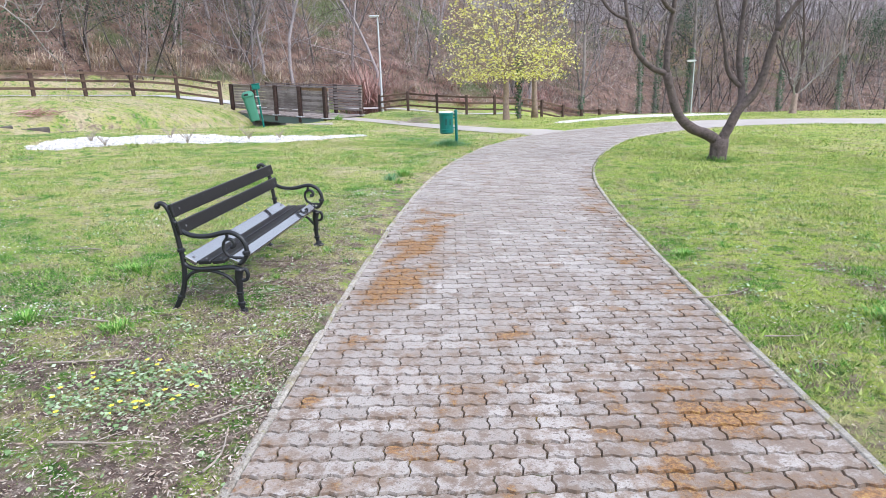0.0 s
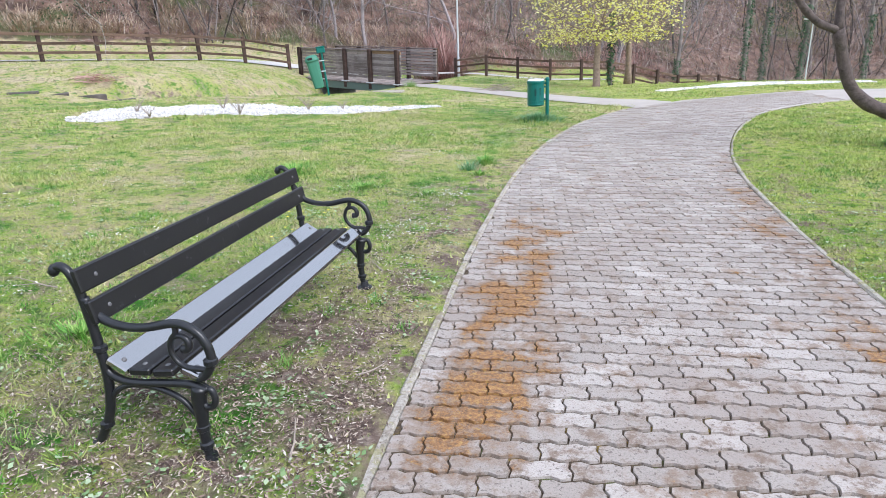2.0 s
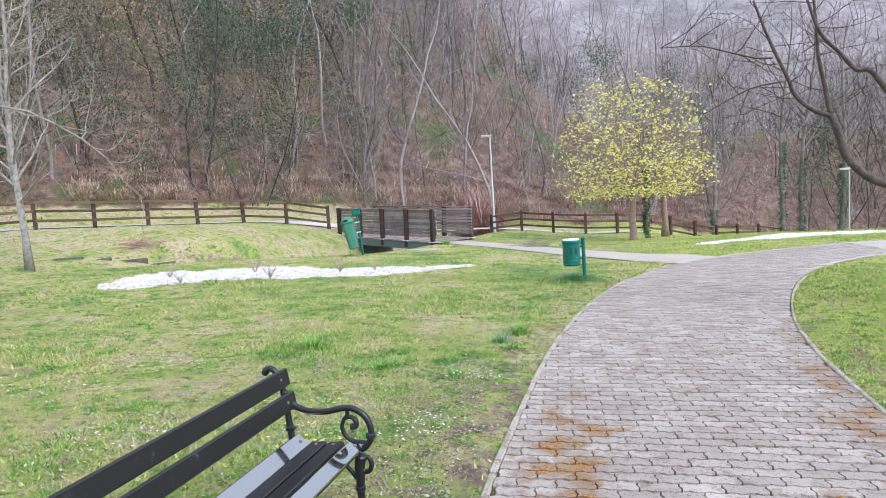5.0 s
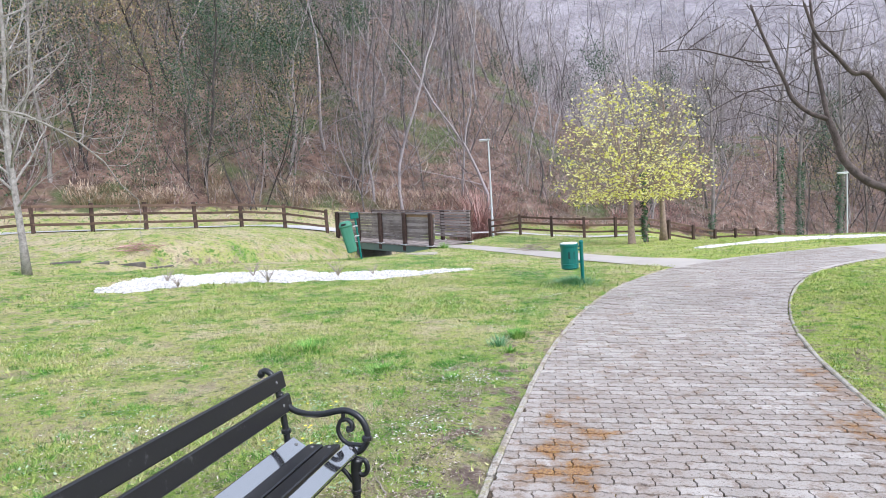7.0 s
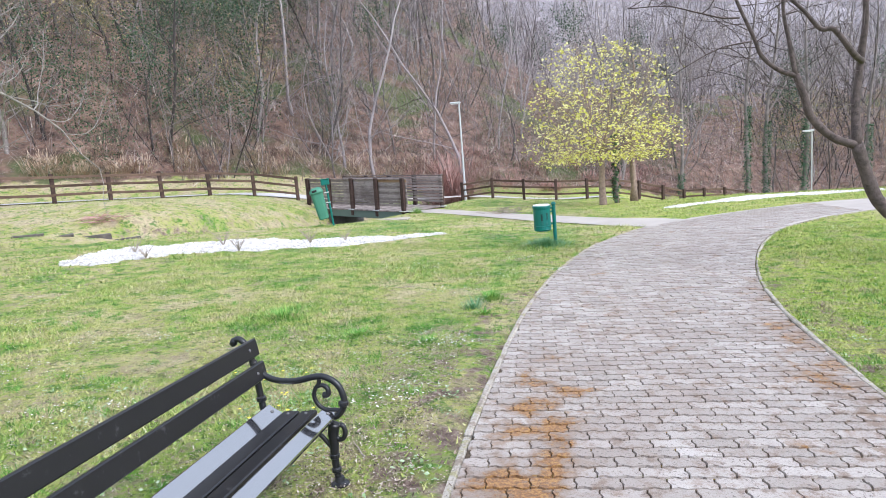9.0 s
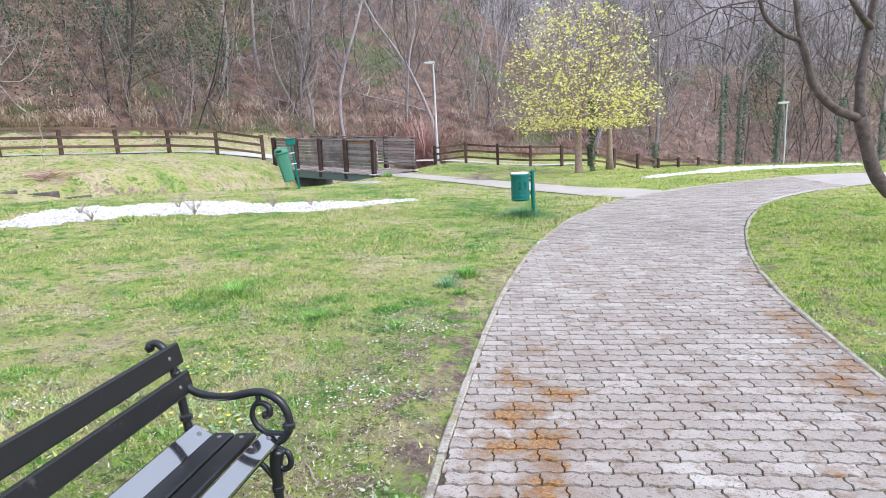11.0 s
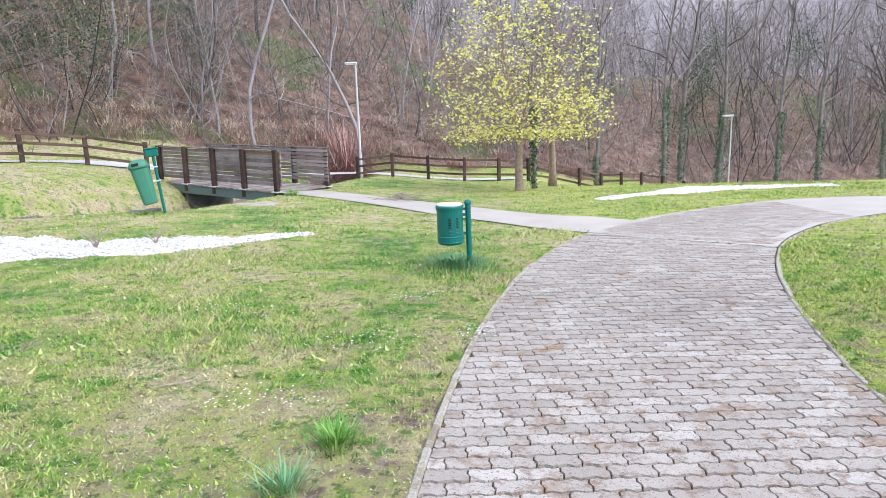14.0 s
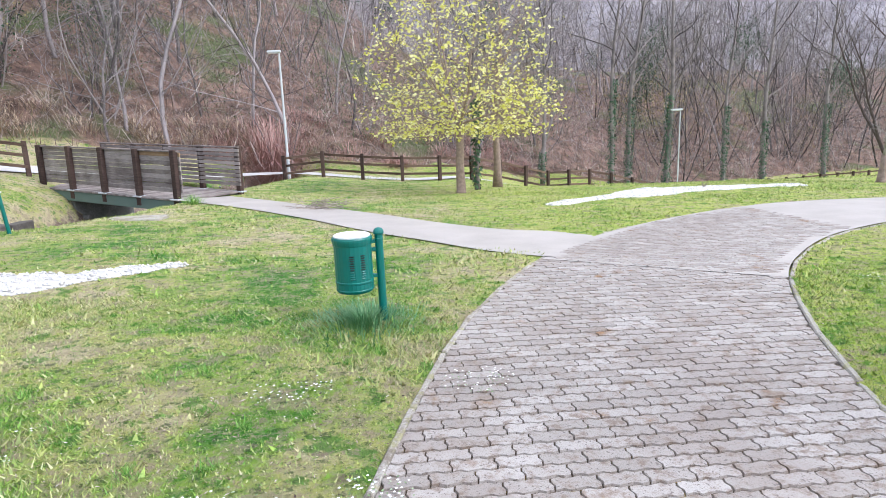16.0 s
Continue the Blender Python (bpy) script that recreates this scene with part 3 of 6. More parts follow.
END = int(np.argmin(np.abs(L_MAIN[:, 1] - 17.7) + np.where(L_MAIN[:, 0] > 6, 99, 0)))
half_all = main_half(L_MAIN[:, 1])
pavement = ribbon("pavement", L_MAIN[:END + 1], half_all[:END + 1], -0.0135, M_JOINT, "curving footpath of wavy grey concrete pavers with rusty moss", "pavement")
ribbon("path_far", L_MAIN[END - 1:], half_all[END - 1:], 0.005, M_ASPHALT, "pale grey footpath bending away across the park", "path")
w = W_BRANCH + 0.35 * sst(1.4, 3.0, L_BRANCH[:, 0])
ribbon("path_branch", L_BRANCH, w, 0.022 - 0.022 * sst(2.6, 3.3, L_BRANCH[:, 0]), M_ASPHALT, "narrow pale grey path leading to the footbridge", "path")
road_line = curve_points([(x - 0.75 * 0.55, y + 0.95) for x, y in FENCE_W[:-1]] + [(-10.9, 34.0), (-7, 37.4), (-4.2, 40.0)] + [(x - 0.3, y + 1.5) for x, y in FENCE_E[1:]], 0.5)
ribbon("road_far", road_line, np.full(len(road_line), 0.85), 0.04, M_ROAD, "narrow pale road running behind the wooden fence", "road")


# ---- kerbs: concrete edging stones
def build_kerb(name, sign, s_lo, s_hi):
    off = sign * (half_all + 0.03)
    tang = np.gradient(L_MAIN, axis=0)
    tang /= np.linalg.norm(tang, axis=1)[:, None]
    edge = L_MAIN + np.c_[-tang[:, 1], tang[:, 0]] * off[:, None]
    seg = np.r_[0, np.cumsum(np.linalg.norm(np.diff(edge, axis=0), axis=1))]
    root = tagged(new(name), "row of worn concrete edging stones along the footpath", "kerb", kind="structure")
    pos = lambda s: np.array([np.interp(s, seg, edge[:, 0]), np.interp(s, seg, edge[:, 1])])
    a, b = np.interp(s_lo, L_MAIN[:, 1], seg), np.interp(s_hi, L_MAIN[:, 1], seg)
    s = a
    while s < b:
        p, q = pos(s + 0.004), pos(s + 0.996)
        so = Soup()
        c = (p + q) / 2
        ang = math.atan2(q[1] - p[1], q[0] - p[0])
        ln = float(np.linalg.norm(q - p))
        z0, z1 = pz(*p), pz(*q)
        tilt = math.atan2(z1 - z0, ln)
        so.slab((-ln / 2, -0.027, -0.14), (ln / 2, 0.027, 0.002 + random.uniform(-0.008, 0.008)), 0.012)
        ob = part("kerb_stone", so, M_KERB, root)
        ob.matrix_world = Matrix.Translation((c[0], c[1], (z0 + z1) / 2)) @ Euler((0, -tilt, ang + random.uniform(-0.006, 0.006))).to_matrix().to_4x4()
        s += 1.0


# ---- grass, litter and flowers
def scatter(n, x0, x1, y0, y1, rng, gap=0.05):
    """Random places on the lawn, clear of paths and the stream."""
    x, y = rng.uniform(x0, x1, n), rng.uniform(y0, y1, n)
    dm = np.abs(F_MAIN.signed(x, y))
    db = np.abs(F_BRANCH.signed(x, y))
    ds = np.abs(F_STREAM.signed(x, y))
    ok = (dm > main_half(y) + gap) & (db > W_BRANCH + 0.02) & ((ds > 1.5) | (x < -12)) & ~in_bed(x, y)
    return x[ok], y[ok]


def bed_left(x, y):
    """Below zero inside the long tapering gravel bed."""
    t = np.clip((x + 9.0) / 6.6, 0, 1)
    cy = 15.35 + 3.05 * t ** 0.85 + 0.25 * np.sin(t * 7)
    half = 1.15 * (1 - t) ** 0.75 + 0.16
    inside = np.hypot(np.where(x < -9.0, (x + 9.0) * 1.6, np.where(x > -2.4, (x + 2.4) * 1.5, 0)), y - cy)
    return inside - half * (1 + 0.16 * np.sin(x * 2.3 + y) + 0.1 * np.sin(x * 5.1 + y * 4) + 0.1 * np.sin(x * 11 + y * 9))


def bed_right(x, y):
    t = np.clip((x - 4.3) / 7.2, 0, 1)
    cy = 25.0 + 1.5 * t + 0.5 * np.sin(t * 3.1)
    half = 0.28 + 0.62 * np.exp(-((t - 0.42) / 0.22) ** 2)
    inside = np.hypot(np.where(x < 4.3, (x - 4.3) * 1.4, np.where(x > 11.5, (x - 11.5) * 1.4, 0)), y - cy)
    return inside - half * (1 + 0.2 * np.sin(x * 2.9) + 0.1 * np.sin(x * 7))


def in_bed(x, y):
    return (bed_left(x, y) < 0.02) | (bed_right(x, y) < 0.02)


def blades(x, y, h, w, rng, lean=0.5):
    """One bent triangle pair a blade."""
    n = len(x)
    z = ground(x, y) - 0.004
    a = rng.uniform(0, 2 * np.pi, n)
    b = rng.uniform(0, 2 * np.pi, n)
    hh = h * rng.uniform(0.55, 1.3, n)
    l = lean * rng.uniform(0.2, 1.0, n) * hh
    dx, dy = np.cos(a) * w / 2, np.sin(a) * w / 2
    p = np.c_[x, y, z]
    side = np.c_[dx, dy, np.zeros(n)]
    tip = p + np.c_[np.cos(b) * l, np.sin(b) * l, hh]
    v = np.stack([p - side, p + side, tip], 1).reshape(-1, 3)
    return v, np.arange(3 * n).reshape(-1, 3)


def build_grass():
    rng = np.random.default_rng(4)
    vs, fs, base = [], [], 0

    def tone(x, y):
        return (0.5 + 0.25 * np.sin(x * 1.7 + 1.1 * np.sin(y * 1.3)) + 0.25 * np.sin(y * 2.1 + 1.7 * np.sin(x * 0.9 + 1)))

    for n, x0, x1, y0, y1, h, wd in ((300000, -5.5, 5.5, 1.2, 9, 0.032, 0.0075), (280000, -7, 8, 9, 17, 0.034, 0.011), (170000, -14, 14, 3, 30, 0.042, 0.02),
                                     (70000, -30, 34, 12, 44, 0.06, 0.04)):
        x, y = scatter(n, x0, x1, y0, y1, rng)
        s = F_BASE.signed(x, y)
        bare = sst(3.6, 0.8, np.hypot(x + 1.9, (y - 2.6) * 0.9)) * 0.8
        side = F_MAIN.signed(x, y)
        dm = np.abs(side)
        bare = np.maximum(bare, 0.82 * sst(0.9, 0.1, np.where(side > 0, dm - main_half(y), 9)) * sst(15, 9, y))
        bare = np.maximum(bare, 0.75 * sst(1.2, 0.5, np.hypot((x + 1.5) / 0.9, (y - 4.9) / 1.5)))
        keep = (rng.uniform(0, 1, len(x)) > bare) & (s < 1.8)
        x, y = x[keep], y[keep]
        t = tone(x, y)
        v, f = blades(x, y, h * (0.5 + 0.8 * t ** 2), wd, rng, 1.5)
        vs.append(v)
        fs.append(f + base)
        base += len(v)
    me = mesh_from("grass", np.vstack(vs), np.vstack(fs), M_BLADE)
    tagged(new("grass", me), "short patchy spring grass in mixed greens", "grass", kind="stuff")


def build_clumps():
    """Darker, taller clumps and low broad-leaved weeds through the lawn."""
    rng = np.random.default_rng(14)
    cx, cy = scatter(900, -6.5, 6.5, 1.4, 15, rng, 0.12)
    lush = rng.uniform(0, 1, len(cx)) < 0.35 + 0.65 * sst(2.6, 0.8, np.hypot((cx + 3.4) / 1.1, (cy - 5.6) / 1.5)) - 0.3 * sst(2.2, 0.6, np.hypot(cx + 1.9, cy - 2.8))
    cx, cy = cx[lush], cy[lush]
    r = rng.uniform(0.05, 0.22, len(cx))
    k = (r * 420).astype(int)
    ids = np.repeat(np.arange(len(cx)), k)
    a, q = rng.uniform(0, 6.283, len(ids)), np.abs(rng.normal(0, 0.5, len(ids)))
    x, y = cx[ids] + r[ids] * q * np.cos(a), cy[ids] + r[ids] * q * np.sin(a)
    ok = np.abs(F_MAIN.signed(x, y)) > main_half(y) + 0.04
    x, y = x[ok], y[ok]
    v, f = blades(x, y, 0.055, 0.007, rng, 1.2)
    tagged(new("lush_grass_clumps", mesh_from("lush_grass_clumps", v, f, M_TUFT)), "lush dark green clumps in the patchy lawn", "grass", kind="stuff")
    cx, cy = scatter(1500, -4.2, 4.8, 1.3, 9.5, rng, 0.03)
    near = rng.uniform(0, 1, len(cx)) < 0.3 + 0.7 * sst(2.8, 0.6, np.hypot(cx + 1.9, cy - 3.2))
    cx, cy = cx[near], cy[near]
    ids = np.repeat(np.arange(len(cx)), 14)
    m = len(ids)
    a = rng.uniform(0, 6.283, m)
    q = np.abs(rng.normal(0, 0.06, m))
    x, y = cx[ids] + q * np.cos(a), cy[ids] + q * np.sin(a)
    ok = np.abs(F_MAIN.signed(x, y)) > main_half(y) + 0.03
    x, y, a = x[ok], y[ok], a[ok]
    m = len(x)
    p = np.c_[x, y, ground(x, y) + rng.uniform(0.008, 0.032, m)]
    ln = rng.uniform(0.012, 0.032, m)[:, None]
    d = np.c_[np.cos(a), np.sin(a), rng.uniform(-0.2, 0.5, m)] * ln
    e = np.c_[-np.sin(a), np.cos(a), rng.uniform(-0.4, 0.4, m)] * ln * rng.uniform(0.25, 0.5, m)[:, None]
    v = np.stack([p, p + d * 0.5 + e, p + d, p + d * 0.5 - e], 1).reshape(-1, 3)
    tagged(new("low_weeds", mesh_from("low_weeds", v, np.arange(4 * m).reshape(-1, 4), M_CLOVER)), "low broad-leaved weeds in thin turf", "weeds", kind="stuff")


def build_litter():
    rng = np.random.default_rng(9)
    so_v, so_f, base = [], [], 0
    for n, x0, x1, y0, y1, size in ((70000, -3.8, -0.85, 1.0, 9.5, 0.027), (11000, -4.8, 0.8, 1.0, 14.5, 0.024), (4000, 1.9, 5.0, 1.5, 12, 0.022), (16000, -9, 9, 5, 19, 0.03),
                                    (36000, -4.4, -0.85, 1.2, 5.2, 0.026), (26000, -5, 5.5, 1.2, 11, 0.02)):
        x, y = scatter(n, x0, x1, y0, y1, rng, 0.0)
        if x1 < 0 and y1 > 6:
            k = rng.uniform(0, 1, len(x)) < 0.18 + 0.82 * sst(1.7, 0.1, -0.75 - x)
            x, y = x[k], y[k]
        m = len(x)
        z = ground(x, y) + rng.uniform(0.003, 0.018, m)
        a = rng.uniform(0, 2 * np.pi, m)
        ln, wd = size * rng.uniform(0.25, 1.5, m) * rng.uniform(0.5, 1.3, m), size * rng.uniform(0.06, 0.42, m)
        d = np.c_[np.cos(a), np.sin(a), rng.uniform(-0.35, 0.35, m)]
        s = np.c_[-np.sin(a), np.cos(a), rng.uniform(-0.5, 0.5, m)]
        p = np.c_[x, y, z]
        v = np.stack([p - d * ln[:, None] / 2, p + s * wd[:, None] / 2, p + d * ln[:, None] / 2, p - s * wd[:, None] / 2], 1).reshape(-1, 3)
        so_v.append(v)
        so_f.append(np.arange(4 * m).reshape(-1, 4) + base)
        base += len(v)
    me = mesh_from("leaf_litter", np.vstack(so_v), np.vstack(so_f), M_DEAD)
    tagged(new("leaf_litter", me), "dry dead leaves and bark chips by the kerb", "leaf litter", kind="stuff")


def flower_patch(name, cx, cy, rx, ry, n_leaf, n_flower, petal, label, leaf=0.02, tall=0.04):
    rng = random.Random(hash_of(cx, cy))
    m = Matrix.Translation((cx, cy, gz(cx, cy)))
    root = thing(name, m, label, "wild flowers")
    so, fl = Soup(), Soup()
    for _ in range(n_leaf):
        a, r = rng.uniform(0, 6.28), math.sqrt(rng.random())
        x, y = rx * r * math.cos(a), ry * r * math.sin(a)
        z = gz(cx + x, cy + y) - gz(cx, cy) + rng.uniform(0.005, tall)
        so.leaf((x, y, z), (math.cos(a * 7), math.sin(a * 7), rng.uniform(-0.2, 0.5)), (rng.uniform(-0.4, 0.4), rng.uniform(-0.4, 0.4), 1), leaf * rng.uniform(0.7, 1.6), leaf * rng.uniform(0.7, 1.4))
    for _ in range(n_flower):
        a, r = rng.uniform(0, 6.28), math.sqrt(rng.random())
        x, y = rx * r * math.cos(a), ry * r * math.sin(a)
        z = gz(cx + x, cy + y) - gz(cx, cy) + tall + rng.uniform(0, 0.02)
        for k in range(5):
            b = a + k * 1.257
            fl.leaf((x, y, z), (math.cos(b), math.sin(b), 0.25), (0, 0, 1), leaf * 0.75, leaf * 0.55)
    tagged(part("foliage", so, M_CLOVER, root), kind="stuff")
    tagged(part("blossom", fl, petal, root), kind="stuff")
    return root


def hash_of(a, b):
    return int(abs(a * 7919 + b * 104729)) % 100003


def grass_tuft(cx, cy, r, n, h, mat, label, spread=1.5):
    rng = random.Random(hash_of(cx, cy))
    so = Soup()
    for _ in range(n):
        a, q = rng.uniform(0, 6.28), min(1.5, abs(rng.gauss(0, 0.55))) * r
        x, y = q * math.cos(a), q * math.sin(a)
        z = gz(cx + x, cy + y) - gz(cx, cy) - 0.01
        b = a + rng.uniform(-0.8, 0.8)
        l = h * rng.uniform(0.5, 1.15) * (1.05 - 0.5 * q / r)
        d = Vector((math.cos(b) * spread * rng.random() * l, math.sin(b) * spread * rng.random() * l, l))
        s = Vector((-math.sin(b), math.cos(b), 0)) * rng.uniform(0.003, 0.006)
        p = Vector((x, y, z))
        k = len(so.v)
        mid = p + d * 0.55 + Vector((0, 0, l * 0.08))
        so.v += [p - s, p + s, mid + s * 0.7, mid - s * 0.7, p + d]
        so.f += [(k, k + 1, k + 2, k + 3), (k + 3, k + 2, k + 4)]
    ob = part("grass_tuft", so, mat)
    ob.location = (cx, cy, gz(cx, cy))
    return tagged(ob, label, "grass tuft", "taller tufts in the lawn", "stuff")


def fallen_twig(x, y, ln, ang, r=0.006):
    rng = random.Random(hash_of(x, y))
    so = Soup()
    pts, p, a = [], Vector((0, 0, 0)), ang
    for i in range(6):
        pts.append(p.copy())
        a += rng.uniform(-0.22, 0.22)
        p = p + Vector((math.cos(a), math.sin(a), 0)) * ln / 5
    for q in pts:
        q.z = gz(x + q.x, y + q.y) - gz(x, y) + r + 0.012 + rng.uniform(0, 0.008)
    so.tube(pts, [r * (1 - 0.12 * i) for i in range(6)], 6)
    if ln > 0.35:
        q = pts[2]
        so.tube([q, q + Vector((math.cos(a + 0.7), math.sin(a + 0.7), 0.04)) * ln * 0.3], [r * 0.6, r * 0.3], 5)
    ob = part("fallen_twig", so, M_TWIG)
    ob.location = (x, y, gz(x, y))
    return tagged(ob, "dry grey-brown twig lying in the grass", "twig", "fallen twigs")


# ---- bench
def smooth_pts(nodes, n=5):
    p = np.array(nodes, float)
    q = np.vstack([2 * p[0] - p[1], p, 2 * p[-1] - p[-2]])
    out = []
    for i in range(1, len(q) - 2):
        for t in np.linspace(0, 1, n, endpoint=False):
            out.append(tuple(0.5 * (2 * q[i] + (q[i + 1] - q[i - 1]) * t + (2 * q[i - 1] - 5 * q[i] + 4 * q[i + 1] - q[i + 2]) * t ** 2
                                    + (3 * q[i] - q[i - 1] - 3 * q[i + 1] + q[i + 2]) * t ** 3)))
    return out + [tuple(p[-1])]


def bench():
    """Local x runs along the seat, y to the back, z up."""
    L = 1.917
    ex, ey = -1.433, 4.416
    root = thing("park_bench", pose(ex, ey, gz(ex, ey) - 0.022, 0, 0, 85.05) @ pose(0, 0, 0, 0, 0.8, 0), "black park bench with scrolled cast-iron ends and glossy slats", "bench")

    def rod(x, nodes, r0, r1=None, sides=8):
        pts = smooth_pts(nodes)
        r1 = r0 if r1 is None else r1
        n = len(pts)
        return Soup().tube([(x, a, b) for a, b in pts], [r0 + (r1 - r0) * i / (n - 1) for i in range(n)], sides)

    for x in (0.0, L):
        end = new("end_frame")
        end.parent = root
        part("back_leg", rod(x, [(0.535, 0.0), (0.50, 0.07), (0.455, 0.15), (0.425, 0.24), (0.41, 0.37), (0.42, 0.50), (0.435, 0.63), (0.455, 0.74), (0.48, 0.80), (0.51, 0.825), (0.535, 0.82), (0.545, 0.80)], 0.021, 0.017), M_IRON, end, smooth=True)
        part("back_knob", Soup().tube([(x, 0.53, 0.825), (x, 0.54, 0.818), (x, 0.55, 0.80), (x, 0.55, 0.785)], [0.014, 0.022, 0.022, 0.012], 8), M_IRON, end, smooth=True)
        part("armrest", rod(x, [(0.44, 0.70), (0.41, 0.645), (0.36, 0.607), (0.28, 0.588), (0.19, 0.59), (0.09, 0.612), (0.03, 0.612), (-0.03, 0.58), (-0.063, 0.525), (-0.068, 0.46), (-0.035, 0.405), (0.0, 0.385)], 0.018, 0.018), M_IRON, end, smooth=True)
        part("scroll", rod(x, [(0.065, 0.61), (0.066, 0.575), (0.09, 0.545), (0.1, 0.50), (0.08, 0.455), (0.04, 0.43), (-0.01, 0.428), (-0.045, 0.425)], 0.012), M_IRON, end, smooth=True)
        part("scroll_curl", rod(x, [(0.082, 0.555), (0.045, 0.565), (0.018, 0.545), (0.02, 0.515), (0.045, 0.51)], 0.010, 0.019), M_IRON, end, smooth=True)
        part("seat_rail", rod(x, [(0.415, 0.40), (0.38, 0.365), (0.31, 0.345), (0.2, 0.348), (0.1, 0.356), (0.03, 0.355), (-0.03, 0.335)], 0.017), M_IRON, end, smooth=True)
        so = rod(x, [(-0.035, 0.345), (-0.005, 0.33), (0.005, 0.295), (-0.015, 0.262), (-0.045, 0.268), (-0.058, 0.30), (-0.05, 0.335), (-0.035, 0.345)], 0.014)
        part("leg_ring", so, M_IRON, end, smooth=True)
        part("front_leg", rod(x, [(0.0, 0.35), (0.012, 0.29), (0.012, 0.23), (0.016, 0.16), (0.012, 0.07), (0.0, 0.0)], 0.034, 0.016), M_IRON, end, smooth=True)
        part("leg_arch", rod(x, [(0.435, 0.20), (0.405, 0.27), (0.35, 0.318), (0.27, 0.335), (0.18, 0.325), (0.09, 0.285), (0.025, 0.21)], 0.013), M_IRON, end, smooth=True)
        for y0 in (0.0, 0.535):
            part("foot", Soup().lathe([(0.052, -0.06), (0.052, 0.008), (0.044, 0.014), (0.03, 0.022), (0.024, 0.045)], 14, (x, y0)), M_IRON, end)
        for y0, z0 in ((0.016, 0.165), (0.013, 0.085), (0.463, 0.135), (0.417, 0.485), (-0.065, 0.465)):
            part("collar", Soup().tube([(x, y0, z0 - 0.017), (x, y0, z0 - 0.009), (x, y0, z0 + 0.009), (x, y0, z0 + 0.017)], [0.018, 0.028, 0.028, 0.018], 10), M_IRON, end)
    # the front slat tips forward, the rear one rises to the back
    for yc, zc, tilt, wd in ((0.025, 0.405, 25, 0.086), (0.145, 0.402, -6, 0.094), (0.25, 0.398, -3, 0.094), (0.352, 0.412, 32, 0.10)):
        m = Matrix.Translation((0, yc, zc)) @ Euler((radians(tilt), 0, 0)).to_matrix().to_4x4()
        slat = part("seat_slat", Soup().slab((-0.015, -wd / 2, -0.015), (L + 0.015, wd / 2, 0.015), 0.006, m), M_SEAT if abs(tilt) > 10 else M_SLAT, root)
        for x in (0.03, L - 0.03):
            so = Soup().lathe([(0.011, 0.012), (0.011, 0.017), (0.007, 0.021)], 10)
            so.v = [m @ (v + Vector((x, 0, 0))) for v in so.v]
            part("bolt", so, M_BOLT, slat)
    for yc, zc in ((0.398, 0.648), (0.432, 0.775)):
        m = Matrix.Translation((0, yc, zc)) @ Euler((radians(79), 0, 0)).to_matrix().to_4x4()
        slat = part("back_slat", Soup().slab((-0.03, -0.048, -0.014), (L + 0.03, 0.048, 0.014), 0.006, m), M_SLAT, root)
        for x in (0.06, L - 0.06):
            so = Soup().lathe([(0.009, 0.012), (0.009, 0.016), (0.006, 0.019)], 10)
            so.v = [m @ (v + Vector((x, 0.0, 0))) for v in so.v]
            part("bolt", so, M_BOLT, slat)


# ---- litter bins
def litter_bin():
    x, y = 0.26, 15.72
    z = gz(x, y)
    root = thing("litter_bin", pose(x, y, z - 0.01, 0, -0.6, 8), "round dark green metal litter bin hung on a post", "bin")
    H = 0.85
    so = Soup().lathe([(0.036, -0.05), (0.036, H - 0.11), (0.04, H - 0.105), (0.04, H - 0.085), (0.036, H - 0.08), (0.036, H - 0.05), (0.046, H - 0.045), (0.048, H - 0.03), (0.043, H - 0.012), (0.028, H + 0.004), (0.008, H + 0.01)], 18)
    part("post", so, M_GREEN, root, smooth=False)
    cx = -0.235
    b0, b1 = 0.30, 0.80
    body = Soup().lathe([(0.12, b0), (0.155, b0 + 0.012), (0.168, b0 + 0.03), (0.17, b0 + 0.04), (0.166, b0 + 0.045), (0.166, b0 + 0.095), (0.171, b0 + 0.10), (0.171, b0 + 0.112), (0.166, b0 + 0.117),
                         (0.166, b1 - 0.07), (0.17, b1 - 0.065), (0.178, b1 - 0.03), (0.178, b1 - 0.012), (0.172, b1), (0.158, b1), (0.155, b1 - 0.02)], 28, (cx, 0))
    body = part("body", body, M_GREEN, root, smooth=False)
    part("liner", Soup().lathe([(0.10, b1 - 0.012), (0.156, b1 - 0.008), (0.162, b1 + 0.012), (0.150, b1 + 0.02), (0.11, b1 + 0.014)], 20, (cx, 0)), M_LINER, root, "crumpled white liner bag over the rim")
    for side in (-1.75, -1.15):
        for k in range(11):
            zz = b0 + 0.15 + 0.02 * k
            so = Soup()
            a0 = side - 0.12
            pts = [(cx + 0.168 * math.cos(a0 + 0.06 * i), 0.168 * math.sin(a0 + 0.06 * i), zz) for i in range(5)]
            so.tube(pts, [0.003, 0.0055, 0.0055, 0.0055, 0.003], 5)
            # upper louvres are coloured near-black for the shade of the slots
            part("louvre", so, M_SLOT_SHADE if k > 3 else M_GREEN, body)
    for zz in (b0 + 0.13, b1 - 0.06, b1 - 0.13):
        so = Soup().slab((-0.075, -0.018, zz - 0.016), (-0.025, 0.018, zz + 0.016), 0.004)
        part("bracket", so, M_GREEN, root)


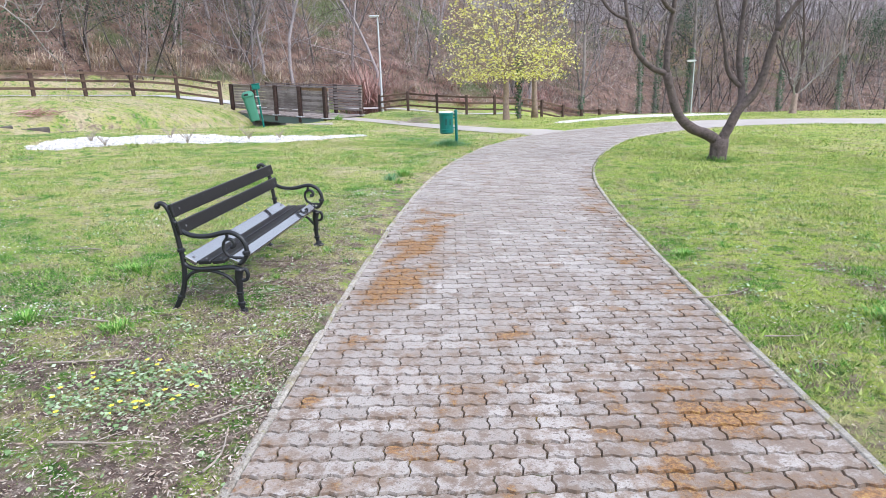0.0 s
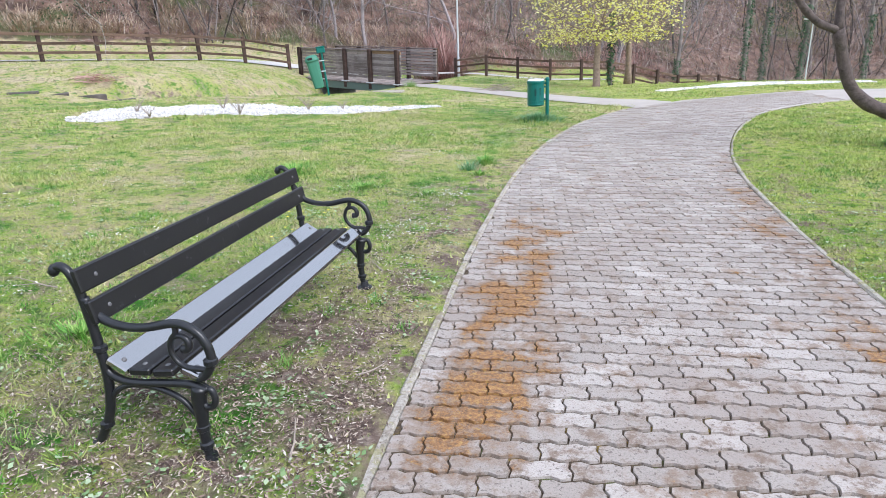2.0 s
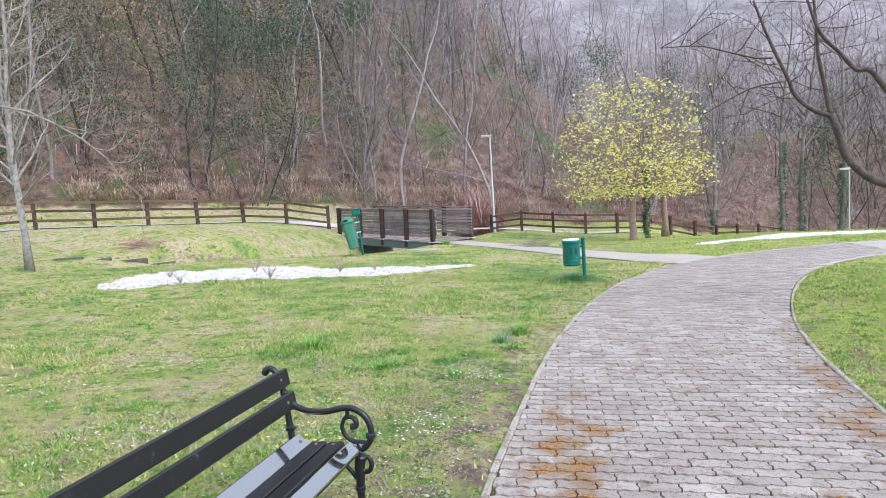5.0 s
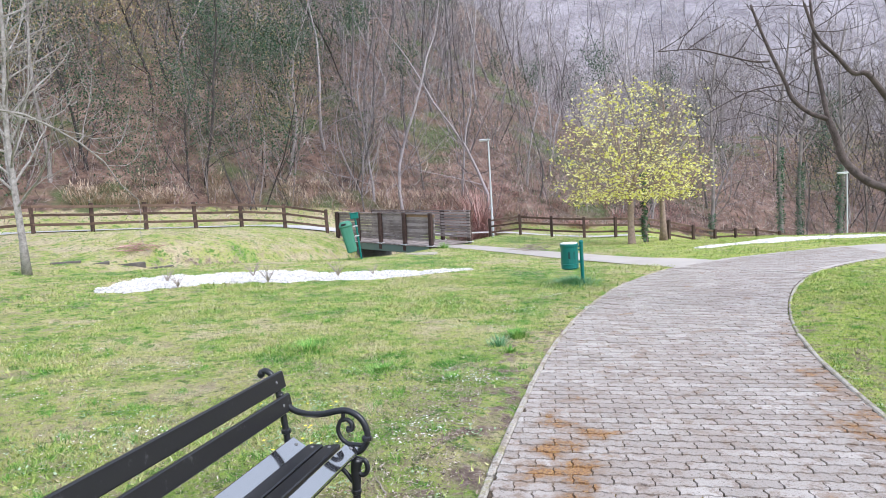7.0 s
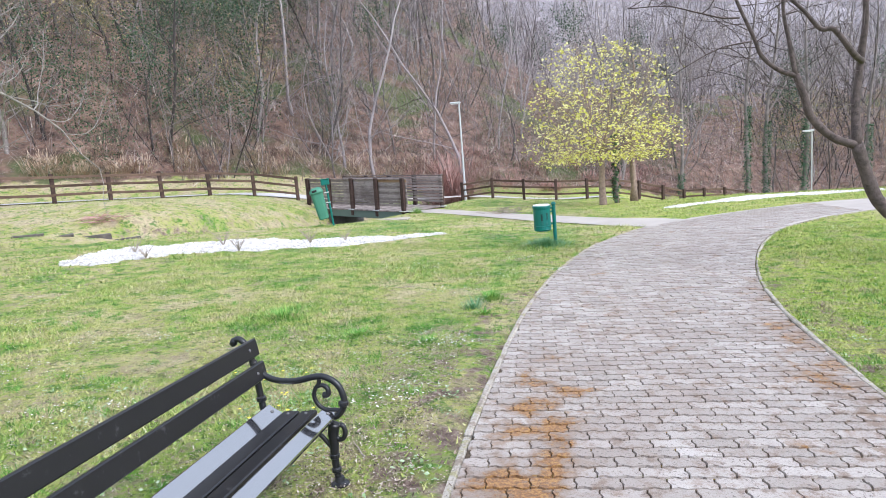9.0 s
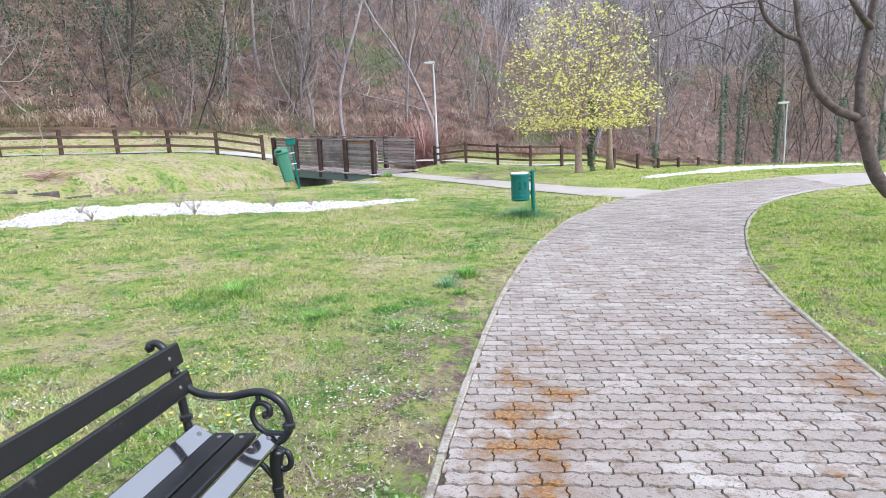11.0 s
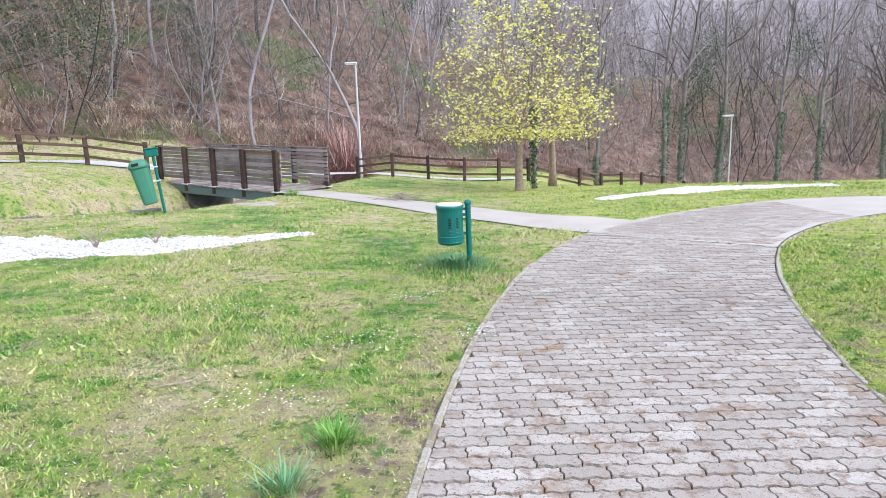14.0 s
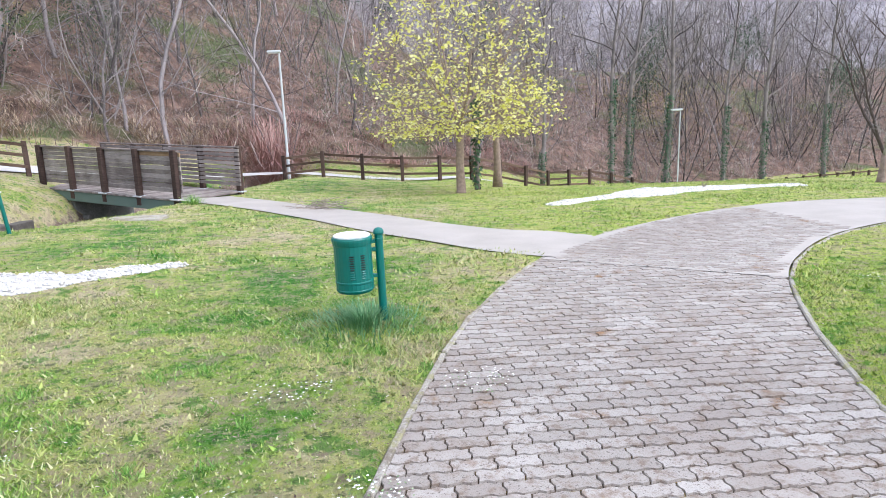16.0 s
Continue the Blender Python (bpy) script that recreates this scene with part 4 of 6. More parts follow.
def dog_station():
    x, y = -6.05, 21.45
    z = gz(x, y)
    root = thing("waste_station", pose(x, y, z - 0.02, 0, -5.0, 20), "leaning green post with a faded bin and a bag dispenser", "bin")
    part("post", Soup().lathe([(0.032, -0.1), (0.032, 1.36), (0.02, 1.37)], 14), M_GREEN, root)
    so = Soup().slab((-0.14, -0.075, 1.25), (0.11, 0.075, 1.42), 0.02)
    so.slab((-0.155, -0.09, 1.415), (0.125, 0.09, 1.44), 0.008)
    part("dispenser", so, M_GREEN, root)
    bin_ob = new("bin_body")
    bin_ob.parent = root
    bin_ob.matrix_local = pose(-0.23, 0.0, 0.27, 0, -6, 0)
    sides = 20

    def oval(rx, ry, zz):
        return [Vector((rx * math.copysign(abs(math.cos(a)) ** 0.6, math.cos(a)), ry * math.copysign(abs(math.sin(a)) ** 0.6, math.sin(a)), zz)) for a in [2 * math.pi * k / sides for k in range(sides)]]

    def shell(rings):
        s = Soup()
        for r in rings:
            s.v += oval(*r)
        for i in range(len(rings) - 1):
            for k in range(sides):
                a, b = i * sides + k, i * sides + (k + 1) % sides
                s.f.append((a, b, b + sides, a + sides))
        s.f.append(tuple(reversed(range(sides))))
        s.f.append(tuple((len(rings) - 1) * sides + k for k in range(sides)))
        return s

    part("tub", shell([(0.13, 0.12, 0.0), (0.15, 0.14, 0.02), (0.185, 0.17, 0.78)]), M_GREEN_OLD, bin_ob)
    part("lid", shell([(0.205, 0.185, 0.78), (0.205, 0.185, 0.82), (0.195, 0.175, 0.86), (0.16, 0.14, 0.93), (0.09, 0.08, 0.96)]), M_GREEN_OLD, bin_ob, "faded green domed lid", smooth=True)
    # solid near-black block, the shade of the bin's mouth put into colour
    part("opening_shade", Soup().slab((-0.12, -0.19, 0.84), (0.02, -0.12, 0.90), 0.01), M_SLOT_SHADE, bin_ob)
    for zz in (0.72, 1.02):
        part("clamp", Soup().slab((-0.10, -0.05, zz), (0.045, 0.05, zz + 0.03), 0.004), M_STEEL, root)


# ---- lamps
def street_lamp(x, y, h, label, yaw=180, slim=1.0):
    root = thing("street_lamp", pose(x, y, gz(x, y) - 0.02, 0, 0, yaw), label, "street lamp", "park lamps")
    part("base", Soup().lathe([(0.10, 0), (0.10, 0.05), (0.075, 0.07)], 14), M_STEEL, root)
    part("pole", Soup().lathe([(0.07 * slim, 0), (0.07 * slim, 1.2), (0.055 * slim, 1.26), (0.042 * slim, h)], 14), M_STEEL, root, smooth=False)
    part("access_door", Soup().slab((-0.035, -0.078, 0.6), (0.035, -0.06, 0.95), 0.004), M_STEEL, root)
    so = Soup().slab((-0.09, -0.11, h - 0.03), (0.50, 0.11, h + 0.07), 0.03)
    head = part("lamp_head", so, M_STEEL, root)
    part("lens", Soup().slab((0.05, -0.085, h - 0.05), (0.45, 0.085, h - 0.026), 0.008), M_LENS, head)


# ---- footbridge
def footbridge():
    a, b = Vector((-5.05, 27.45)), Vector((-10.1, 30.97))
    d = (b - a).normalized()
    n = Vector((d.y, -d.x))
    L = (b - a).length
    W = 1.75
    za, zb = pz(a.x, a.y) + 0.05, pz(a.x, a.y) + 0.22
    ang = math.degrees(math.atan2(d.y, d.x))
    slope = math.degrees(math.atan2(zb - za, L))
    m = Matrix.Translation((a.x, a.y, za)) @ pose(0, 0, 0, 0, 0, ang) @ pose(0, 0, 0, 0, -slope, 0)
    root = thing("footbridge", m, "weathered wooden footbridge with plank railings over a stream", "bridge")
    # local x along the bridge, y to the far side is negative
    for y0 in (0.06, -W - 0.06):
        part("beam", Soup().slab((-0.2, y0 - 0.07, -0.36), (L + 0.3, y0 + 0.07, -0.075), 0.012), M_BEAM, root)
    x = -0.25
    while x < L + 0.25:
        part("deck_plank", Soup().slab((x, -W - 0.16, -0.07), (x + 0.145, 0.16, -0.02 + random.uniform(-0.004, 0.004)), 0.006), M_PLANK, root)
        x += 0.155
    for side, y0, sgn in (("near", 0.09, -1), ("far", -W - 0.09, 1)):
        rail = new("railing")
        rail.parent = root
        off = -0.25 if side == "far" else 0.0
        for k in range(5):
            px = L * k / 4 + off
            so = Soup().slab((px - 0.085, y0 - 0.065, -0.28), (px + 0.085, y0 + 0.065, 1.26), 0.012)
            part("railing_post", so, M_POSTWOOD, rail)
            part("post_plate", Soup().slab((px - 0.16, y0 - 0.09, -0.045), (px + 0.16, y0 + 0.12 if side == "near" else y0 + 0.09, -0.012), 0.004), M_STEEL, rail)
        for k in range(4):
            p0, p1 = L * k / 4 + off + 0.02, L * (k + 1) / 4 + off - 0.02
            if k == 0:
                p0 -= 0.16
            for j in range(9):
                z0 = 0.14 + 0.118 * j
                new_board = (k == 0 and j == 8 and side == "near")
                yy = y0 + sgn * 0.085
                t = random.uniform(-0.006, 0.006)
                so = Soup().slab((p0, yy - 0.017, z0 + t), (p1, yy + 0.017, z0 + (0.106 if side == "near" else 0.088) + t), 0.004)
                part("railing_board", so, M_NEWPLANK if new_board else M_PLANK, rail, "newer tan board" if new_board else "")
        part("handrail", Soup().slab((off - 0.1, y0 + sgn * 0.05 - 0.05, 1.205), (L + off + 0.05, y0 + sgn * 0.05 + 0.05, 1.245), 0.008), M_PLANK, rail)
    # abutments
    for x0, x1 in ((-0.55, 1.05), (L - 1.35, L + 0.6)):
        part("abutment", Soup().slab((x0, -W - 0.2, -1.5), (x1, 0.02, -0.37), 0.04), M_ROCK, root)
    return m, L


# ---- rail fences
def rail_fence(line, spacing, label, rails=(0.32, 0.66, 0.99), skip_last=False):
    pts = curve_points(line, 0.2)
    seg = np.r_[0, np.cumsum(np.linalg.norm(np.diff(pts, axis=0), axis=1))]
    s = np.arange(0, seg[-1] - 0.2, spacing)
    px, py = np.interp(s, seg, pts[:, 0]), np.interp(s, seg, pts[:, 1])
    pos = [Vector((x, y, gz(x, y))) for x, y in zip(px, py)]
    root = thing("rail_fence", Matrix.Translation(pos[0]), label, "fence")
    for i, p in enumerate(pos):
        e = pos[min(i + 1, len(pos) - 1)] - pos[max(i - 1, 0)]
        m = Matrix.Translation(p - pos[0]) @ Euler((random.uniform(-0.02, 0.02), random.uniform(-0.02, 0.02), math.atan2(e.y, e.x))).to_matrix().to_4x4()
        part("fence_post", Soup().slab((-0.07, -0.07, -0.3), (0.07, 0.07, 1.12), 0.012, m), M_POSTWOOD, root)
        if i == len(pos) - 1:
            continue
        q = pos[i + 1]
        d = q - p
        for h in rails:
            mid = (p + q) / 2 - pos[0] + Vector((0, 0, h + random.uniform(-0.012, 0.012)))
            a = math.atan2(d.y, d.x)
            t = math.atan2(d.z, math.hypot(d.x, d.y))
            m = Matrix.Translation(mid) @ Euler((0, -t, a)).to_matrix().to_4x4()
            part("fence_rail", Soup().slab((-d.length / 2, 0.065, -0.05), (d.length / 2, 0.10, 0.05), 0.006, m), M_RAILWOOD, root)


# ---- trees
def grow(so, p, d, length, r, level, cfg, tips, rng):
    """Adds a branch with its side branches; gathers the twig ends."""
    n = cfg["seg"][level]
    pts, rad = [Vector(p)], [r]
    q, e = Vector(p), Vector(d).normalized()
    for i in range(n):
        j = Vector((rng.gauss(0, 1), rng.gauss(0, 1), rng.gauss(0, 1))) * cfg["wander"][level]
        e = (e + j + Vector((0, 0, cfg["lift"][level]))).normalized()
        q = q + e * length / n
        pts.append(q.copy())
        rad.append(r * (1 - (i + 1) / n * (1 - cfg["taper"])))
    so.tube(pts, rad, cfg["sides"][level], cap=False)
    if level + 1 >= cfg["levels"]:
        tips.append((pts[-1], e))
        tips.append((pts[-2], e))
        return
    for k in range(cfg["kids"][level]):
        t = cfg["from"][level] + (1 - cfg["from"][level]) * (k + rng.random()) / cfg["kids"][level]
        i = min(int(t * n), n - 1)
        f = t * n - i
        b = pts[i].lerp(pts[i + 1], f)
        axis = (pts[i + 1] - pts[i]).normalized()
        a = rng.uniform(0, 6.28)
        o = axis.orthogonal().normalized()
        o = (o * math.cos(a) + axis.cross(o) * math.sin(a))
        ang = cfg["angle"][level] * rng.uniform(0.75, 1.2)
        kd = axis * math.cos(ang) + o * math.sin(ang)
        kl = length * cfg["ratio"][level] * (1 - cfg["cone"][level] * t) * rng.uniform(0.7, 1.2)
        grow(so, b, kd, kl, max(rad[i] * cfg["thin"][level], 0.004), level + 1, cfg, tips, rng)
    tips.append((pts[-1], e))


WOODS_CFG = dict(levels=3, seg=(9, 6, 4), wander=(0.09, 0.2, 0.3), lift=(0.05, 0.05, 0.03), taper=0.15, sides=(4, 3, 3), kids=(22, 6, 0),
                 angle=(1.0, 0.9), ratio=(0.46, 0.5), cone=(0.55, 0.4), thin=(0.34, 0.55))
WOODS_CFG["from"] = (0.1, 0.15)


def yellow_tree():
    x, y = 2.74, 30.35
    rng = random.Random(21)
    root = thing("young_leafing_tree", Matrix.Translation((x, y, gz(x, y) - 0.05)), "broad tree with fresh yellow-green leaves beside the path", "tree")
    so, tips = Soup(), []
    so.tube([(0, 0, 0), (0.02, 0, 0.12), (0.0, 0, 0.9), (0.03, 0.02, 2.0), (0.0, 0.0, 2.5)], [0.2, 0.16, 0.135, 0.12, 0.12], 10)
    part("trunk", so, M_BARK_BROWN, root, smooth=True)
    so = Soup()
    cfg = dict(levels=3, seg=(6, 4, 3), wander=(0.07, 0.14, 0.2), lift=(0.05, 0.03, 0.02), taper=0.2, sides=(6, 4, 3), kids=(7, 4, 0), angle=(0.75, 0.7), ratio=(0.5, 0.5),
               cone=(0.4, 0.3), thin=(0.5, 0.5))
    cfg["from"] = (0.25, 0.2)
    for k in range(13):
        a = k * 2.4
        up = (0.2, 0.4, 0.8, 1.6, 3.4)[k % 5]
        ln = (2.7, 2.9, 3.4, 4.1, 4.6)[k % 5]
        grow(so, (0, 0, 1.95 + 0.05 * k), (math.cos(a), math.sin(a), up), ln, 0.042, 0, cfg, tips, rng)
    tagged(part("crown", so, M_BARK_BROWN, root), kind="stuff")
    lf, sprigs = Soup(), Soup()

    def sprig(p, many, spread):
        for _ in range(many):
            o = Vector((rng.gauss(0, spread), rng.gauss(0, spread), rng.gauss(0, spread * 0.7)))
            s = rng.uniform(0.08, 0.145)
            lf.leaf(p + o, (rng.gauss(0, 1), rng.gauss(0, 1), rng.gauss(-0.2, 0.6)), (rng.gauss(0, 0.6), rng.gauss(0, 0.6), 1), s, s * 0.85)

    for p, e in tips:
        if 2.0 < p.z < 6.6 and rng.random() < 1.2 - 0.14 * p.z:
            sprig(p, 3, 0.12)
    # leafy twig ends spread through a dome with a flat underside, thinner towards its top
    for _ in range(1350):
        t = rng.random() ** 2.1
        z = 1.95 + 4.6 * t
        reach = 3.35 * (0.75 + 0.25 * min(1, (z - 1.95) / 0.8)) if z < 2.9 else 3.35 * math.sqrt(max(0, 1 - ((z - 2.9) / 4.1) ** 2))
        a, r = rng.uniform(0, 6.28), reach * rng.random() ** 0.42 * rng.uniform(0.8, 1.12)
        p = Vector((r * math.cos(a), r * math.sin(a), z + rng.gauss(0, 0.08)))
        root_p = Vector((p.x * 0.8, p.y * 0.8, z - 0.25 * rng.random()))
        sprigs.tube([root_p, root_p.lerp(p, 0.6) + Vector((0, 0, 0.04)), p], [0.005, 0.004, 0.002], 3, cap=False)
        sprig(p, rng.randint(2, 4), 0.09)
    tagged(part("twig_spray", sprigs, M_BARK_BROWN, root), kind="stuff")
    tagged(part("foliage", lf, M_YELLOW_LEAF, root), kind="stuff")


def forked_tree():
    """The dark tree that forks at knee height."""
    x, y = 5.15, 12.25
    rng = random.Random(5)
    root = thing("forked_tree", Matrix.Translation((x, y, gz(x, y) - 0.04)), "dark bare tree forking low into two curved limbs", "tree")
    so = Soup()
    so.tube([(0, 0, -0.05), (0.0, 0, 0.03), (0.02, 0, 0.15), (0.03, 0, 0.32), (0.04, 0, 0.46)], [0.25, 0.19, 0.155, 0.165, 0.15], 12)
    part("trunk", so, M_BARK_DARK, root, smooth=True)
    limbs = [
        ([(0.02, 0, 0.38), (-0.2, 0.02, 0.53), (-0.5, 0.05, 0.66), (-0.74, 0.1, 0.9), (-0.88, 0.12, 1.25), (-1.02, 0.1, 1.68)], 0.105, 0.075),
        ([(-1.02, 0.1, 1.66), (-1.35, 0.05, 1.80), (-1.61, 0.05, 2.08), (-1.69, 0.05, 2.34), (-1.80, 0.05, 2.64)], 0.056, 0.042),
        ([(-1.80, 0.05, 2.62), (-2.05, 0, 2.73), (-2.24, 0, 2.92), (-2.33, 0, 3.15), (-2.48, 0, 3.49), (-2.6, 0, 3.79), (-2.73, 0, 4.16)], 0.032, 0.016),
        ([(-2.51, 0, 3.42), (-2.73, -0.05, 3.43), (-3.07, -0.05, 3.54), (-3.42, -0.05, 3.65), (-3.91, -0.1, 3.66)], 0.014, 0.006),
        ([(-2.36, 0, 3.11), (-2.81, -0.05, 3.04), (-3.37, -0.1, 2.77)], 0.012, 0.005),
        ([(-1.80, 0.05, 2.62), (-1.85, 0.12, 3.05), (-1.91, 0.15, 3.42), (-1.93, 0.15, 3.78), (-1.97, 0.15, 4.2)], 0.032, 0.014),
        ([(-0.93, 0.2, 2.75), (-1.13, 0.0, 2.84), (-1.38, -0.05, 3.15), (-1.54, -0.05, 3.17), (-1.73, -0.05, 3.4), (-1.96, -0.05, 3.67), (-2.11, -0.05, 4.1)], 0.042, 0.016),
        ([(-1.02, 0.1, 1.66), (-1.0, 0.2, 2.2), (-0.92, 0.25, 2.8), (-0.9, 0.2, 3.5), (-1.1, 0.2, 4.3)], 0.06, 0.025),
        ([(0.05, 0, 0.38), (0.2, 0.0, 0.7), (0.34, 0.02, 0.98), (0.55, 0.02, 1.2), (0.7, 0.0, 1.5), (0.8, 0.0, 2.0), (0.86, -0.05, 2.35)], 0.095, 0.055),
        ([(0.86, -0.05, 2.33), (1.05, -0.1, 2.7), (1.4, -0.2, 3.1), (1.9, -0.3, 3.5)], 0.05, 0.02),
        ([(0.86, -0.05, 2.33), (0.9, 0.1, 2.8), (0.82, 0.2, 3.4), (0.9, 0.2, 4.2)], 0.045, 0.018),
        ([(0.38, 0.02, 1.0), (0.46, 0.25, 1.35), (0.42, 0.4, 1.9), (0.46, 0.5, 2.6), (0.5, 0.5, 3.6)], 0.075, 0.03),
        ([(0.46, 0.25, 1.36), (0.2, 0.3, 1.65), (0.1, 0.35, 2.2), (-0.1, 0.4, 3.0), (-0.2, 0.4, 3.8)], 0.05, 0.02),
    ]
    cfg = dict(levels=2, seg=(5, 3), wander=(0.16, 0.24), lift=(0.06, 0.05), taper=0.25, sides=(4, 3), kids=(6, 0), angle=(0.9,), ratio=(0.42,), cone=(0.3,), thin=(0.5,))
    cfg["from"] = (0.15,)
    for nodes, r0, r1 in limbs:
        pts = np.array(nodes)
        sm = Soup()
        line = []
        p = np.vstack([2 * pts[0] - pts[1], pts, 2 * pts[-1] - pts[-2]])
        for i in range(1, len(p) - 2):
            for t in np.linspace(0, 1, 4, endpoint=False):
                line.append(0.5 * (2 * p[i] + (p[i + 1] - p[i - 1]) * t + (2 * p[i - 1] - 5 * p[i] + 4 * p[i + 1] - p[i + 2]) * t ** 2 + (3 * p[i] - p[i - 1] - 3 * p[i + 1] + p[i + 2]) * t ** 3))
        line.append(pts[-1])
        n = len(line)
        sm.tube([tuple(v) for v in line], [(r0 + (r1 - r0) * i / (n - 1)) * rng.uniform(0.94, 1.07) for i in range(n)], 10)
        limb = part("limb", sm, M_BARK_DARK, root, smooth=True)
        tw, tips = Soup(), []
        for i in range(3 if nodes[0][2] > 0.9 else n, n):
            for _ in range(1):
                if rng.random() < 0.5:
                    d = Vector((rng.gauss(0, 1), rng.gauss(0, 0.8), rng.gauss(0.25, 0.5)))
                    grow(tw, line[i], d, rng.uniform(0.4, 1.1), 0.0075, 0, cfg, tips, rng)
        if tw.v:
            tagged(part("twig_spray", tw, M_BARK_DARK, limb), kind="stuff")
    return root


def bare_tree(x, y, h, r, seed, mat, label, lean=0.0, first=0.25, kids=22, group=""):
    rng = random.Random(seed)
    root = thing("bare_tree", Matrix.Translation((x, y, gz(x, y) - 0.05)), label, "tree", group)
    so = Soup()
    ph = rng.uniform(0, 6)
    pts = [(lean * t * t * h + 0.024 * h * t * math.sin(t * 7 + ph), 0.014 * h * t * math.cos(t * 6 + ph), h * t) for t in np.linspace(0, 1, 10)]
    so.tube(pts, [r * (1.35 if i == 0 else 1 - 0.8 * i / 9) for i in range(10)], 9)
    part("trunk", so, mat, root, smooth=True)
    br, tips = Soup(), []
    cfg = dict(levels=3, seg=(6, 4, 3), wander=(0.12, 0.2, 0.22), lift=(0.05, 0.05, 0.05), taper=0.25, sides=(5, 4, 3), kids=(8, 4, 0), angle=(0.75, 0.8), ratio=(0.42, 0.5), cone=(0.35, 0.3), thin=(0.5, 0.5))
    cfg["from"] = (0.2, 0.2)
    for k in range(kids):
        t = first + (0.95 - first) * k / kids
        i = min(int(t * 9), 8)
        b = Vector(pts[i]).lerp(Vector(pts[i + 1]), t * 9 - i)
        a = k * 2.4 + rng.uniform(-0.4, 0.4)
        grow(br, b, (math.cos(a), math.sin(a), rng.uniform(0.35, 1.5)), h * 0.42 * (1.05 - 0.6 * t) * rng.uniform(0.7, 1.2), r * 0.3 * (1.1 - t) + 0.01, 0, cfg, tips, rng)
    tagged(part("crown", br, mat, root), kind="stuff")
    return root


def spreading_limbs(root, seed):
    """Long level limbs whose twigs hook upward at the ends."""
    rng = random.Random(seed)
    cfg = dict(levels=3, seg=(11, 7, 5), wander=(0.24, 0.2, 0.2), lift=(-0.04, 0.2, 0.4), taper=0.25, sides=(5, 4, 3), kids=(9, 5, 0), angle=(0.9, 0.8), ratio=(0.34, 0.5), cone=(0.3, 0.3), thin=(0.6, 0.7))
    cfg["from"] = (0.2, 0.25)
    for z, a, ln, up in ((3.3, 0.10, 5.2, 0.06), (4.3, 0.42, 5.6, 0.0), (4.8, 0.02, 6.0, 0.04), (5.2, 0.3, 5.2, 0.02)):
        so, tips = Soup(), []
        grow(so, (0, 0, z), (math.cos(a), math.sin(a), up + 0.3), ln, 0.038, 0, cfg, tips, rng)
        part("limb", so, M_BARK_GREY, root)


def orchard_tree(x, y, seed, label):
    """A short trunk that opens into several limbs."""
    rng = random.Random(seed)
    root = thing("bare_tree", Matrix.Translation((x, y, gz(x, y) - 0.05)), label, "tree")
    part("trunk", Soup().tube([(0, 0, 0), (0.0, 0, 0.1), (0.02, 0, 0.5), (0.03, 0, 0.85)], [0.2, 0.14, 0.11, 0.1], 10), M_BARK_BROWN, root, smooth=True)
    cfg = dict(levels=4, seg=(6, 5, 4, 3), wander=(0.12, 0.16, 0.2, 0.2), lift=(0.06, 0.05, 0.05, 0.05), taper=0.25, sides=(6, 5, 3, 3), kids=(8, 6, 4, 0), angle=(0.7, 0.75, 0.8), ratio=(0.5, 0.5, 0.5),
               cone=(0.3, 0.3, 0.3), thin=(0.55, 0.5, 0.5))
    cfg["from"] = (0.3, 0.25, 0.2)
    for dx, dy, dz, ln, r, mat in ((-0.7, 0.1, 1.0, 3.4, 0.045, M_BARK_DARK), (0.35, 0.1, 1.4, 4.4, 0.075, M_BARK_DARK), (0.9, -0.2, 0.9, 2.6, 0.04, M_BARK_GREY), (-0.2, 0.4, 1.3, 3.8, 0.05, M_BARK_DARK), (-0.5, -0.3, 0.7, 1.2, 0.045, M_BARK_GREY)):
        so, tips = Soup(), []
        grow(so, (0.02, 0, 0.75), (dx, dy, dz), ln, r, 0, cfg, tips, rng)
        part("limb", so, mat, root)
    return root


def ivy_tree(x, y, h, r, seed, lean, ivy_top):
    root = bare_tree(x, y, h, r * 0.75, seed, M_WOODS, "tall dark woodland tree with ivy climbing its trunk", lean, 0.4, 16, "ivy-clad trees behind the fence")
    rng = random.Random(seed + 1)
    so = Soup()
    for _ in range(int(520 * ivy_top / 4)):
        t = rng.random() ** 0.8 * ivy_top / h
        a = rng.uniform(0, 6.28)
        q = r * (0.85 - 0.6 * t) + rng.uniform(0.0, 0.24) * rng.random()
        p = Vector((lean * t * t * h + q * math.cos(a), q * math.sin(a), h * t))
        s = rng.uniform(0.07, 0.15)
        so.leaf(p, (math.cos(a) * 0.6, math.sin(a) * 0.6, -0.8), (math.cos(a), math.sin(a), 0.4), s, s * 0.9)
    part("ivy", so, M_IVY, root, "dark green ivy leaves")


